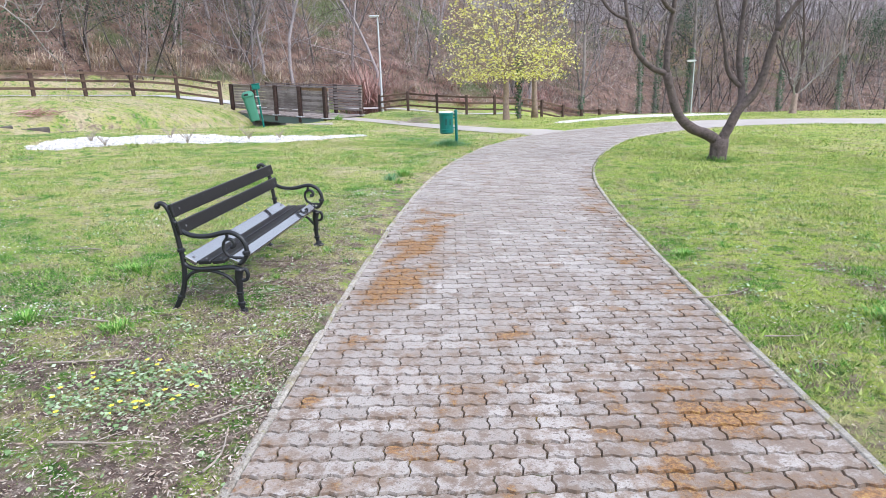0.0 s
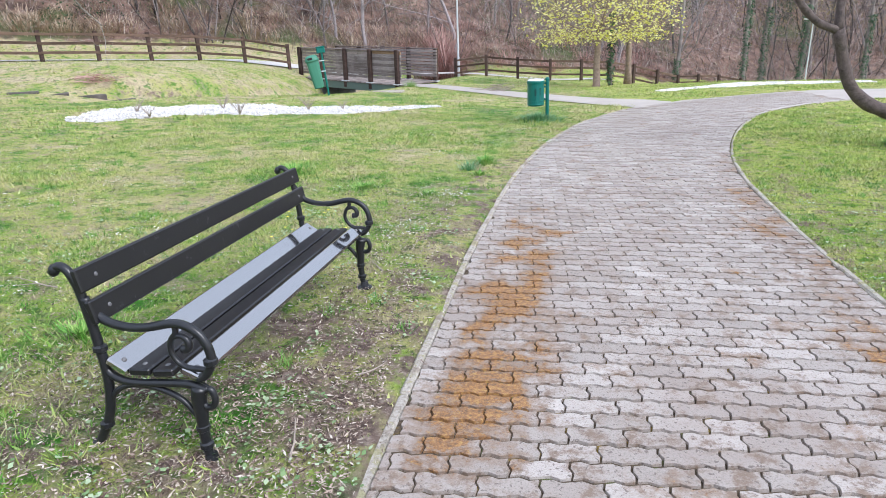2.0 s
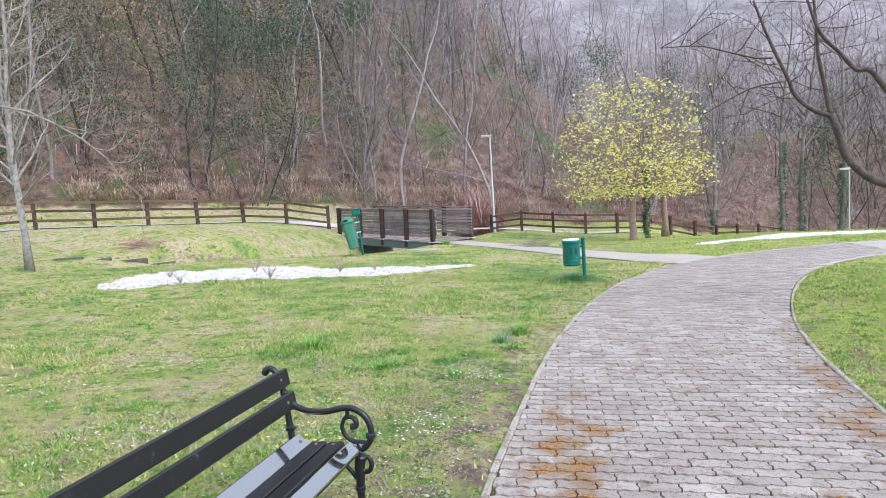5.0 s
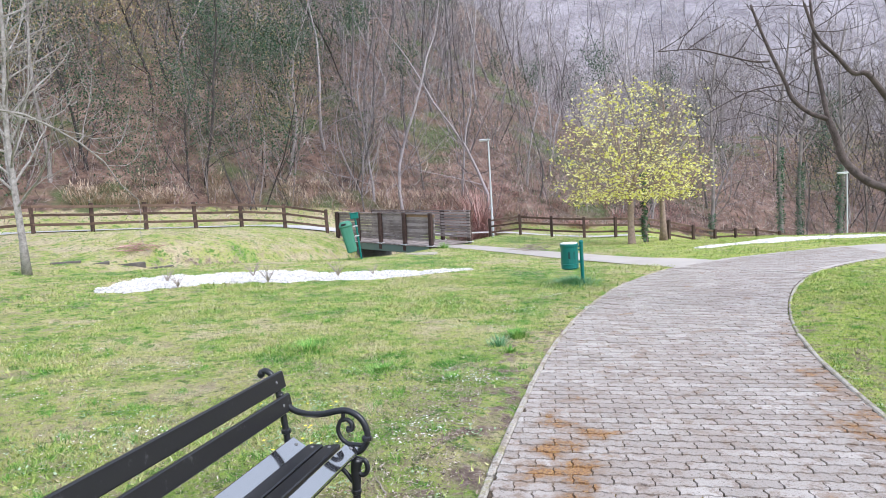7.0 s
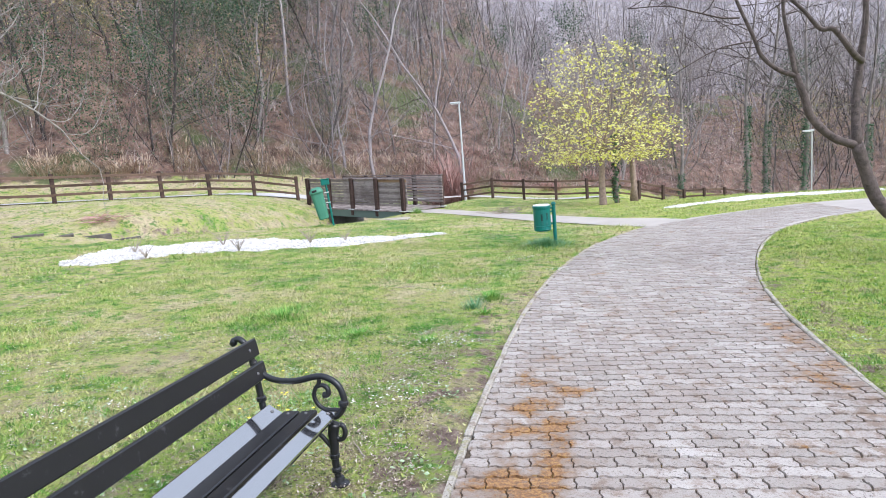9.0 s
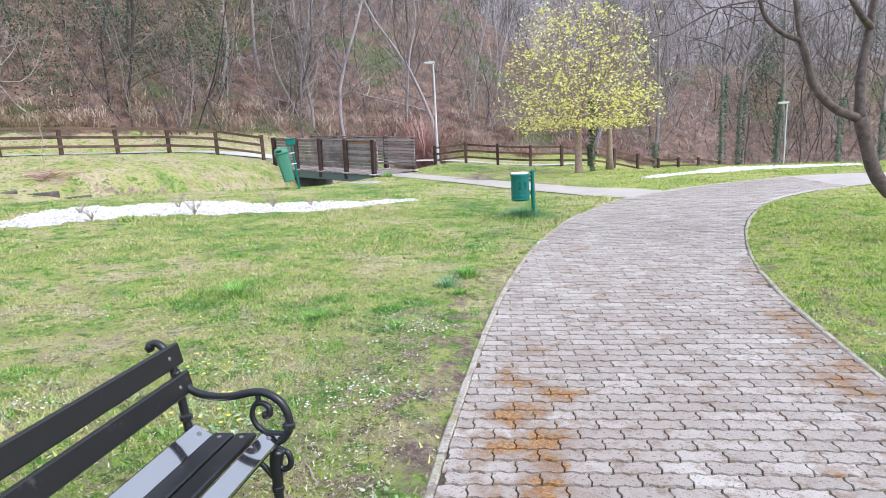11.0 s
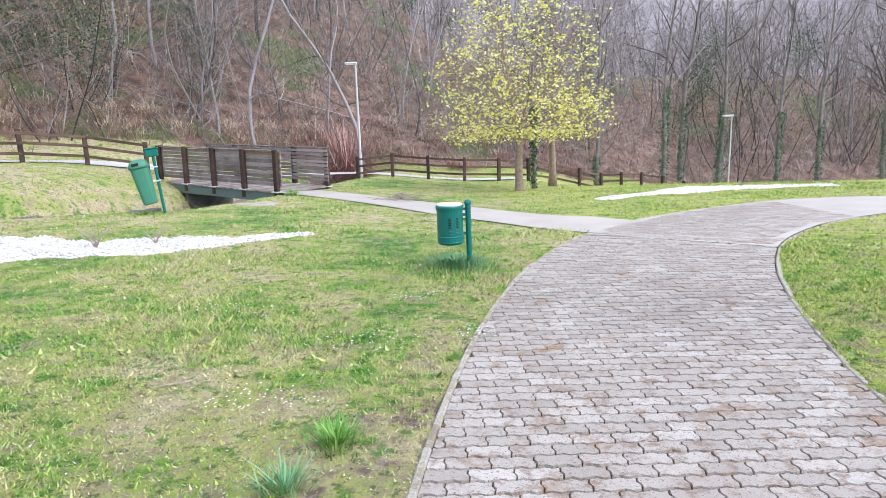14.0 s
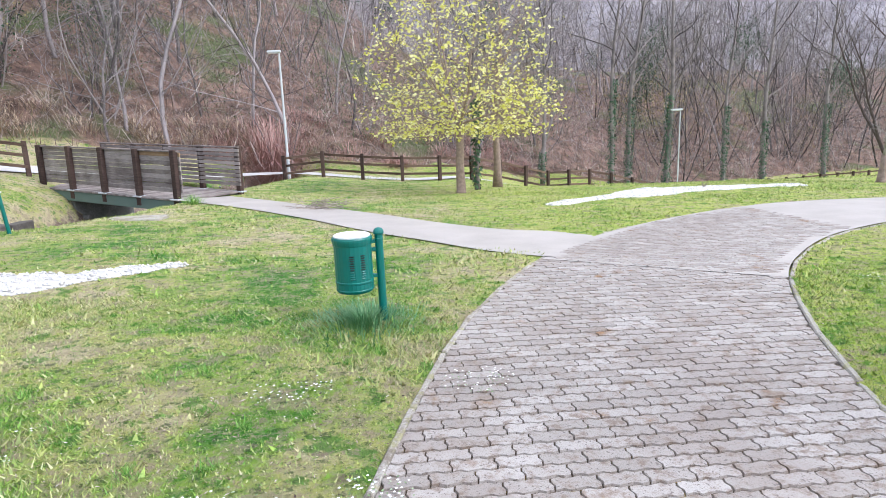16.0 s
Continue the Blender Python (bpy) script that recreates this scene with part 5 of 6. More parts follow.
def woods():
    """The hillside wood, out of reach and not to be counted."""
    rng = random.Random(33)
    nr = np.random.default_rng(8)
    temps = []
    for k in range(7):
        so, tips = Soup(), []
        cfg = dict(WOODS_CFG)
        if k < 3:
            cfg["kids"] = ((20, 6, 0), (24, 5, 0), (18, 7, 0))[k]
            grow(so, (0, 0, -0.3), (rng.uniform(-0.12, 0.12), rng.uniform(-0.1, 0.1), 1), 12.5, 0.095, 0, cfg, tips, rng)
        else:
            # coppiced stems from one stool
            cfg["kids"] = (9, 5, 0)
            for j in range(3):
                a = j * 2.1 + rng.uniform(-0.5, 0.5)
                grow(so, (0.15 * math.cos(a), 0.15 * math.sin(a), -0.3), (0.42 * math.cos(a), 0.42 * math.sin(a), 1), rng.uniform(5, 9), 0.042, 0, cfg, tips, rng)
        f = np.array([q for q in so.f if len(q) == 4])
        temps.append((np.array([tuple(v) for v in so.v]), f))
    light = []
    for k in range(4):
        so, tips = Soup(), []
        cfg = dict(WOODS_CFG)
        cfg.update(levels=3, kids=(13, 4, 0), seg=(5, 3, 2), ratio=(0.46, 0.55), thin=(0.4, 0.6), sides=(4, 3, 3))
        grow(so, (0, 0, -0.3), (rng.uniform(-0.12, 0.12), rng.uniform(-0.1, 0.1), 1), 12.5, 0.10, 0, cfg, tips, rng)
        light.append((np.array([tuple(v) for v in so.v]), np.array([q for q in so.f if len(q) == 4])))
    near, far = [[], [], 0], [[], [], 0]
    count = 0
    while count < 830:
        x, y = nr.uniform(-48, 62), nr.uniform(16, 105)
        u = float(F_BASE.signed(x, y)[0])
        if u < 2.2 or u > 56 or nr.random() < (0.35 if u < 9 else 0.7) * float(sst(-12, 2, x) * (1 - 0.6 * sst(10, 16, x))):
            continue
        v, f = temps[nr.integers(len(temps))] if u < 20 else light[nr.integers(len(light))]
        s = nr.uniform(0.65, 1.25)
        th = nr.uniform(0.75, 1.5)
        a = nr.uniform(0, 6.28)
        c, sn = math.cos(a), math.sin(a)
        w_ = v * np.array([s * th ** 0.5, s * th ** 0.5, s])
        w_[:, 0] += w_[:, 2] * nr.normal(0, 0.13) + 0.3 * np.sin(w_[:, 2] * nr.uniform(0.3, 0.8))
        w_[:, 1] += w_[:, 2] * nr.normal(0, 0.1)
        w_ = np.c_[w_[:, 0] * c - w_[:, 1] * sn + x, w_[:, 0] * sn + w_[:, 1] * c + y, w_[:, 2] + gz(x, y)]
        # trees higher up and mid-slope get the bark with painted haze
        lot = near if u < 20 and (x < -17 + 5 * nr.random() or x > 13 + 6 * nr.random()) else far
        lot[0].append(w_)
        lot[1].append(f + lot[2])
        lot[2] += len(v)
        count += 1
    me = mesh_from("bare_woodland", np.vstack(near[0]), np.vstack(near[1]), M_WOODS)
    tagged(new("bare_woodland", me), "leafless brown and grey trees crowding the hillside", "woodland", kind="stuff")
    me = mesh_from("upper_woodland", np.vstack(far[0]), np.vstack(far[1]), M_WOODS_HAZED)
    tagged(new("upper_woodland", me), "leafless trees mid-slope and higher, haze painted into their pale bark", "woodland", kind="stuff")
    # the next hill, across the valley; its mauve paleness is haze put into the colour
    gx, gy = np.meshgrid(np.arange(-90, 261, 5.0), np.arange(112, 242, 5.0))
    x, y = gx.ravel(), gy.ravel()
    far_z = lambda x, y: -4 + (74 - 0.1 * x) * sst(100, 225, y) + 2.2 * np.sin(x * 0.11 + 0.05 * y) + 1.4 * np.sin(x * 0.31 + 2) * np.sin(y * 0.2)
    nx = gx.shape[1]
    i = (np.arange(gx.shape[0] - 1)[:, None] * nx + np.arange(nx - 1)[None]).ravel()
    me = mesh_from("backdrop", np.c_[x, y, far_z(x, y)], np.c_[i, i + 1, i + nx + 1, i + nx], M_HAZED_HILL, True)
    tagged(new("backdrop", me), "distant wooded hill across the valley, haze painted into its colour", "hill", kind="structure")
    vs, fs, base = [], [], 0
    for k in range(620):
        x, y = nr.uniform(-45, 150), nr.uniform(114, 226)
        v, f = light[nr.integers(len(light))]
        sc = nr.uniform(0.8, 1.4)
        a = nr.uniform(0, 6.28)
        c, sn = math.cos(a), math.sin(a)
        w_ = v * np.array([sc * 1.5, sc * 1.5, sc])
        vs.append(np.c_[w_[:, 0] * c - w_[:, 1] * sn + x, w_[:, 0] * sn + w_[:, 1] * c + y, w_[:, 2] + far_z(x, y)])
        fs.append(f + base)
        base += len(v)
    me = mesh_from("far_woodland", np.vstack(vs), np.vstack(fs), M_HAZED_FAR_WOODS)
    tagged(new("far_woodland", me), "leafless trees on the distant hill, bark paled for haze", "woodland", kind="stuff")


def brush(name, places, mat, label, tall, stems, spread):
    """Dry canes standing in clumps."""
    nr = np.random.default_rng(len(places) + stems)
    n = len(places) * stems
    c = np.repeat(np.array(places), stems, axis=0)
    a, q = nr.uniform(0, 6.28, n), np.sqrt(nr.uniform(0, 1, n)) * spread
    x, y = c[:, 0] + q * np.cos(a), c[:, 1] + q * np.sin(a)
    z = ground(x, y) - 0.05
    h = tall * nr.uniform(0.35, 1.2, n)
    b = a + nr.uniform(-1.2, 1.2, n)
    l = h * nr.uniform(0.2, 1.9, n)
    w_ = nr.uniform(0.008, 0.022, n)
    p = np.c_[x, y, z]
    s = np.c_[-np.sin(b) * w_, np.cos(b) * w_, np.zeros(n)]
    l = l + 0.35 * tall * nr.uniform(0, 1, n)
    mid = p + np.c_[np.cos(b) * l * 0.45, np.sin(b) * l * 0.45, h * 0.8]
    tip = p + np.c_[np.cos(b) * l * 1.25, np.sin(b) * l * 1.25, h * nr.uniform(0.4, 1.0, n)]
    v = np.stack([p - s, p + s, mid + s * 0.7, mid - s * 0.7, tip + s * 0.3, tip - s * 0.3], 1).reshape(-1, 3)
    k = np.arange(n)[:, None] * 6
    f = np.vstack([k + np.array([0, 1, 2, 3]), k + np.array([3, 2, 4, 5])])
    return tagged(new(name, mesh_from(name, v, f, mat)), label, "undergrowth", kind="stuff")


def leaf_clouds(name, n, per, size, spread, low, high, mat, label, seed, x_lo=-44, x_hi=50, u_hi=30):
    """Loose clumps of leaves hanging in the wood."""
    nr = np.random.default_rng(seed)
    cs = []
    while len(cs) < n:
        x, y = nr.uniform(x_lo, x_hi), nr.uniform(18, 85)
        u = float(F_BASE.signed(x, y)[0])
        if 2 < u < u_hi:
            cs.append((x, y, gz(x, y) + nr.uniform(low, high)))
    c = np.repeat(np.array(cs), per, axis=0)
    m = len(c)
    p = c + nr.normal(0, 1, (m, 3)) * np.array([spread, spread, spread * 1.3])
    d = nr.normal(0, 1, (m, 3))
    d /= np.linalg.norm(d, axis=1)[:, None]
    e = np.cross(d, nr.normal(0, 1, (m, 3)))
    e /= np.linalg.norm(e, axis=1)[:, None]
    ln = size * nr.uniform(0.6, 1.4, m)[:, None]
    v = np.stack([p, p + d * ln * 0.5 + e * ln * 0.4, p + d * ln, p + d * ln * 0.5 - e * ln * 0.4], 1).reshape(-1, 3)
    tagged(new(name, mesh_from(name, v, np.arange(4 * m).reshape(-1, 4), mat)), label, "foliage", kind="stuff")


def undergrowth():
    nr = np.random.default_rng(12)
    pl = []
    while len(pl) < 420:
        x, y = nr.uniform(-45, 50), nr.uniform(14, 90)
        d = F_BASE.signed(x, y)
        if d[0] > 2.2 and d[0] < 26 * nr.random() ** 1.3 + 0.8:
            pl.append((x, y))
    brush("undergrowth", pl, M_BRUSH, "tangle of dry canes and brambles below the trees", 0.5, 40, 1.8)
    # fine bare twigs of the shrub layer, curved and crossing
    n = 150000
    x, y = nr.uniform(-46, 55, n), nr.uniform(14, 92, n)
    u = F_BASE.signed(x, y)
    k = (u > 0.8) & (u < 42) & (nr.uniform(0, 1, n) < 1.15 - u / 42) & (nr.uniform(0, 1, n) > 0.35 * sst(6, 18, x) + 0.4 * sst(-13, -20, x))
    x, y, u = x[k], y[k], u[k]
    n = len(x)
    clump = np.sin(x * 0.9 + 1.7 * np.sin(y * 0.5)) * np.sin(y * 0.8 + 1.3 * np.sin(x * 0.6))
    z = ground(x, y) + (0.1 + nr.uniform(0, 1, n) ** 1.5 * (3.2 + 2.6 * clump + 0.12 * u))
    a, ln = nr.uniform(0, 6.28, n), nr.uniform(0.5, 2.5, n)
    d = np.c_[np.cos(a), np.sin(a), nr.normal(0.35, 0.65, n)]
    d /= np.linalg.norm(d, axis=1)[:, None]
    w_ = nr.uniform(0.005, 0.014, n)[:, None]
    s = np.c_[-np.sin(a), np.cos(a), np.zeros(n)] * w_ + np.array([0, 0, 0.4]) * w_
    p = np.c_[x, y, z]
    lift = np.c_[np.zeros(n), np.zeros(n), nr.normal(0.1, 0.2, n) * ln]
    mid = p + d * ln[:, None] * 0.5 - lift * 0.6 + nr.normal(0, 0.07, (n, 3))
    tip = p + d * ln[:, None] + lift
    v = np.stack([p - s, p + s, mid + s * 0.8, mid - s * 0.8, tip], 1).reshape(-1, 3)
    q = np.arange(n)[:, None] * 5
    f = np.vstack([np.hstack([q, q + 1, q + 2]), np.hstack([q, q + 2, q + 3]), np.hstack([q + 3, q + 2, q + 4])])
    tagged(new("shrub_twigs", mesh_from("shrub_twigs", v, f, M_SHRUB)), "fine bare twigs filling the wood's edge", "shrubs", kind="stuff")
    for name, n_c, x_lo, x_hi, depth, tall, mat, lab in (("red_canes", 34, -8, 9, 9, 0.6, M_RED_BRUSH, "reddish dry canes drooping on the lower slope"),
                                                        ("dry_grass_clumps", 46, -24, -2, 4, 0.55, M_STRAW, "pale dry grass clumps at the foot of the slope")):
        pl = []
        while len(pl) < n_c:
            x, y = nr.uniform(x_lo, x_hi), nr.uniform(20, 60)
            if 1.8 < F_BASE.signed(x, y)[0] - 1.2 * (mat is M_STRAW) < depth * nr.random() + 0.6:
                pl.append((x, y))
        brush(name, pl, mat, lab, tall, 90, 0.7)
    brush("red_cane_fountain", [(-5.6, 43.2), (-5.2, 43.6), (-4.9, 43.0)], M_RED_BRUSH, "tall clump of red-brown canes arching over", 2.4, 260, 0.55)


# ---- gravel beds
def gravel_bed(name, shape, x0, x1, y0, y1, label, plants):
    nr = np.random.default_rng(int(x1 * 10 + 200))
    n = 13000
    x, y = nr.uniform(x0, x1, n), nr.uniform(y0, y1, n)
    ok = shape(x, y) < 0
    x, y = x[ok], y[ok]
    root = thing(name, Matrix.Translation((0, 0, 0)), label, "gravel bed")
    # low mound below the stones
    gx, gy = np.meshgrid(np.arange(x0, x1, 0.12), np.arange(y0, y1, 0.12))
    q = shape(gx.ravel(), gy.ravel())
    z = ground(gx.ravel(), gy.ravel()) + np.where(q < 0, 0.035 * sst(0, -0.2, q) + 0.004, -0.05)
    nx = gx.shape[1]
    i = (np.arange(gx.shape[0] - 1)[:, None] * nx + np.arange(nx - 1)[None]).ravel()
    quads = np.c_[i, i + 1, i + nx + 1, i + nx]
    quads = quads[(q[quads] < 0.12).any(1)]
    me = mesh_from("gravel_base", np.c_[gx.ravel(), gy.ravel(), z], quads, M_STONE, True)
    ob = new("gravel_base", me)
    ob.parent = root
    m = len(x)
    zz = ground(x, y) + 0.035 * sst(0, -0.2, shape(x, y)) + 0.008
    r = nr.uniform(0.012, 0.034, m)
    dirs = np.array([(1, 0, 0), (0, 1, 0), (-1, 0, 0), (0, -1, 0), (0, 0, 0.8), (0, 0, -0.5)])
    v = np.c_[x, y, zz][:, None] + dirs[None] * r[:, None, None] * nr.uniform(0.7, 1.3, (m, 6, 1))
    f = np.array([(0, 1, 4), (1, 2, 4), (2, 3, 4), (3, 0, 4), (1, 0, 5), (2, 1, 5), (3, 2, 5), (0, 3, 5)])
    f = (np.arange(m)[:, None, None] * 6 + f[None]).reshape(-1, 3)
    ob = new("gravel", mesh_from("gravel", v.reshape(-1, 3), f, M_STONE))
    ob.parent = root
    tagged(ob, "loose white stones", kind="stuff")
    for px, py, h in plants:
        rng = random.Random(hash_of(px, py))
        so = Soup()
        for _ in range(26):
            a = rng.uniform(0, 6.28)
            l = h * rng.uniform(0.4, 1.1)
            so.tube([(0, 0, 0), (math.cos(a) * l * 0.3, math.sin(a) * l * 0.3, l * 0.55), (math.cos(a) * l * 0.65, math.sin(a) * l * 0.65, l * 0.9)], [0.006, 0.004, 0.002], 3, cap=False)
        pl = part("dry_shrub", so, M_TWIG)
        pl.location = (px, py, gz(px, py) + 0.02)
        tagged(pl, "small dry leafless shrub in the white gravel", "shrub", "dry shrubs in the gravel")


def stream_bed():
    line = L_STREAM[(L_STREAM[:, 0] > -10.5)]
    tang = np.gradient(line, axis=0)
    tang /= np.linalg.norm(tang, axis=1)[:, None]
    nrm = np.c_[-tang[:, 1], tang[:, 0]]
    zc = height(line[:, 0], line[:, 1]) - 1.16
    v = np.vstack([np.c_[line + nrm * 0.95, zc], np.c_[line - nrm * 0.95, zc]])
    n = len(line)
    i = np.arange(n - 1)
    me = mesh_from("stream_water", v, np.c_[i, i + n, i + n + 1, i + 1], M_WATER)
    tagged(new("water", me), "dark shallow stream water under the footbridge", "water", kind="structure")
    nr = random.Random(3)
    for k in range(70):
        i = nr.randrange(2, n - 4)
        side = nr.choice((-1, 1))
        o = nr.uniform(0.75, 1.5)
        x, y = line[i] + nrm[i] * side * o + np.array([nr.uniform(-0.2, 0.2), nr.uniform(-0.2, 0.2)])
        r = nr.uniform(0.09, 0.24)
        bm = bmesh.new()
        bmesh.ops.create_icosphere(bm, subdivisions=1, radius=r)
        for vert in bm.verts:
            vert.co *= nr.uniform(0.72, 1.2)
            vert.co.z *= 0.7
        me = bpy.data.meshes.new("bank_rock")
        bm.to_mesh(me)
        bm.free()
        me.materials.append(M_ROCK)
        ob = new("bank_rock", me)
        ob.location = (x, y, gz(x, y) + r * 0.15)
        tagged(ob, "rough grey stone on the stream bank", "rock", "stones along the stream")


def stream_edging():
    """Flat stones laid end to end along the far side of the stream."""
    line = L_STREAM[(L_STREAM[:, 0] > -14.5) & (L_STREAM[:, 1] < 27)]
    tang = np.gradient(line, axis=0)
    tang /= np.linalg.norm(tang, axis=1)[:, None]
    edge = line + np.c_[-tang[:, 1], tang[:, 0]] * 1.0
    seg = np.r_[0, np.cumsum(np.linalg.norm(np.diff(edge, axis=0), axis=1))]
    root = thing("stream_edging", Matrix.Translation((edge[0][0], edge[0][1], 0)), "row of dark flat stones edging the stream bank", "edging")
    rng = random.Random(8)
    s = 0.0
    while s < seg[-1] - 0.9:
        ln = rng.uniform(0.7, 1.1)
        p = np.array([np.interp(s, seg, edge[:, 0]), np.interp(s, seg, edge[:, 1])])
        q = np.array([np.interp(s + ln, seg, edge[:, 0]), np.interp(s + ln, seg, edge[:, 1])])
        c, d = (p + q) / 2, q - p
        z = max(pz(*c) - 0.62, gz(*c) - 0.1) + rng.uniform(-0.03, 0.03)
        m = Matrix.Translation((c[0] - edge[0][0], c[1] - edge[0][1], z)) @ Euler((rng.uniform(-0.05, 0.05), rng.uniform(-0.03, 0.03), math.atan2(d[1], d[0]))).to_matrix().to_4x4()
        part("edging_stone", Soup().slab((-ln / 2 + 0.01, -0.18, -0.5), (ln / 2 - 0.01, 0.16, 0.09), 0.02, m), M_WETSTONE, root)
        s += ln


# ---- the park, nearest things first
bench()
litter_bin()
dog_station()
footbridge()
rail_fence(FENCE_W[::-1], 1.95, "dark brown post-and-rail fence above the grassy bank")
rail_fence(FENCE_E, 1.72, "dark brown post-and-rail fence along the far road")
rail_fence([(-10.35, 31.6), (-11.0, 32.0)], 0.9, "short dark end of fence at the footbridge")
street_lamp(-3.9, 39.2, 5.55, "slim grey steel lamp post with a flat head by the fence")
street_lamp(16.2, 43.5, 5.2, "slim grey steel lamp post standing beyond the lawn's crest", slim=0.7)
gravel_bed("gravel_bed", bed_left, -10.2, -1.8, 13.6, 19.4, "long tapering bed of white gravel in the lawn",
           [(-8.6, 15.6, 0.35), (-7.1, 16.6, 0.4), (-6.3, 15.7, 0.45), (-5.2, 17.0, 0.45), (-4.5, 17.4, 0.3), (-7.9, 14.9, 0.3)])
gravel_bed("gravel_bed", bed_right, 3.6, 12.2, 23.8, 27.8, "thin bed of white gravel beyond the footpath", [(8.8, 26.4, 0.2)])
stream_bed()
stream_edging()
forked_tree()
yellow_tree()
bare_tree(-13.75, 17.3, 9.0, 0.095, 41, M_BARK_GREY, "pale grey bare tree on the bank before the fence", -0.01, 0.2, 34)
pale_tree = bare_tree(-10.6, 10.6, 9.0, 0.19, 47, M_BARK_GREY, "pale bare tree with long spreading branches", 0.02, 0.34, 26)
spreading_limbs(pale_tree, 19)
orchard_tree(14.05, 26.6, 43, "small bare tree with whitened limbs near the crest")
bare_tree(4.45, 33.2, 6.5, 0.15, 44, M_BARK_BROWN, "bare brown tree near the far fence", 0.02, 0.3, 18)
ivy_tree(3.5, 31.9, 7.0, 0.1, 51, 0.0, 3.2)
for i, (x, y, h, r, ln, top) in enumerate(((13.6, 46.6, 15, 0.2, 0.03, 6.5), (15.4, 48.6, 16, 0.22, 0.06, 6.0), (17.4, 47.6, 15, 0.24, 0.03, 6.5), (22.6, 50.4, 15, 0.18, 0.02, 6.0),
                                           (26.0, 51.5, 16, 0.22, 0.0, 5.0), (31.5, 53.0, 15, 0.22, -0.02, 6.0), (9.6, 47.0, 14, 0.17, 0.05, 2.0))):
    ivy_tree(x, y, h, r, 60 + i, ln, top)
woods()
undergrowth()
# budding crowns whose paleness is painted haze, brightening the upper slope
leaf_clouds("hazed_crowns", 60, 600, 0.07, 1.9, 5, 12, M_HAZED_BUDS, "budding crowns higher on the hill, paled to paint in haze", 75, -12, 46, 50)
leaf_clouds("evergreen_growth", 95, 1100, 0.10, 0.9, 0.8, 9, M_IVY, "dark evergreen leaves among the western trees", 76, -44, -14, 26)
leaf_clouds("ivy_growth", 40, 1300, 0.10, 0.75, 1.5, 10, M_IVY, "dark evergreen ivy clumps high in the wood", 71)
leaf_clouds("tan_leaves", 80, 800, 0.085, 1.2, 3.0, 12, M_PALE_LEAF, "withered tan leaves still on the trees", 72, -44, -15)
leaf_clouds("green_shrubs", 70, 700, 0.07, 0.9, 0.5, 3.6, M_MOSSY, "dull green shrubs low on the slope", 73, -30, 12, 16)
leaf_clouds("budding_leaves", 16, 300, 0.10, 1.2, 2.0, 5.5, M_PALE_LEAF, "sparse pale buds at the wood's edge", 74, 14, 36, 12)
build_kerb("kerb_left", 1, -6.0, 16.9)
build_kerb("kerb_right", -1, -6.0, 19.2)

# ---- small growth in the lawn
flower_patch("celandine_patch", -1.65, 3.15, 0.42, 0.36, 620, 26, M_PETAL_Y, "patch of pale green leaves dotted with yellow flowers", 0.022, 0.04)
flower_patch("celandine_patch", -2.45, 2.35, 0.2, 0.16, 90, 8, M_PETAL_Y, "small clump of leaves with a few yellow flowers", 0.03, 0.05)
flower_patch("celandine_patch", -2.0, 7.4, 0.34, 0.4, 260, 14, M_PETAL_Y, "loose patch of leaves with yellow flowers behind the bench", 0.022, 0.04)
flower_patch("celandine_patch", -2.35, 8.1, 0.4, 0.25, 160, 10, M_PETAL_Y, "loose patch of leaves with yellow flowers behind the bench", 0.022, 0.04)
flower_patch("pale_flower_clump", 2.42, 2.75, 0.12, 0.1, 60, 14, M_PETAL_W, "small clump of pale cream flowers by the kerb", 0.035, 0.07)
for x, y, rx, ry in ((-6.2, 9.6, 0.9, 0.35), (-4.9, 8.1, 0.8, 0.3), (-5.4, 6.9, 0.7, 0.35), (-3.9, 5.9, 0.5, 0.3), (-7.4, 11.0, 0.9, 0.3), (-1.0, 9.0, 0.3, 0.2), (-1.3, 7.6, 0.3, 0.3),
                     (0.9, 14.2, 0.3, 0.2), (-1.3, 11.6, 0.4, 0.25), (-0.7, 12.8, 0.5, 0.3), (-2.2, 13.6, 0.6, 0.3), (-4.6, 9.2, 0.7, 0.3), (-5.6, 11.4, 0.8, 0.35), (-3.4, 7.2, 0.5, 0.3), (-0.35, 14.2, 0.3, 0.2),
                     (4.4, 9.6, 0.5, 0.3), (4.9, 13.4, 0.5, 0.3), (5.6, 16.1, 0.5, 0.3), (-3.0, 4.2, 0.3, 0.2), (0.2, 12.9, 0.2, 0.2), (-6.6, 8.4, 0.8, 0.4)):
    flower_patch("daisy_patch", x, y, rx, ry, 60, 46, M_PETAL_W, "scattered small white daisies in short grass", 0.013, 0.03)
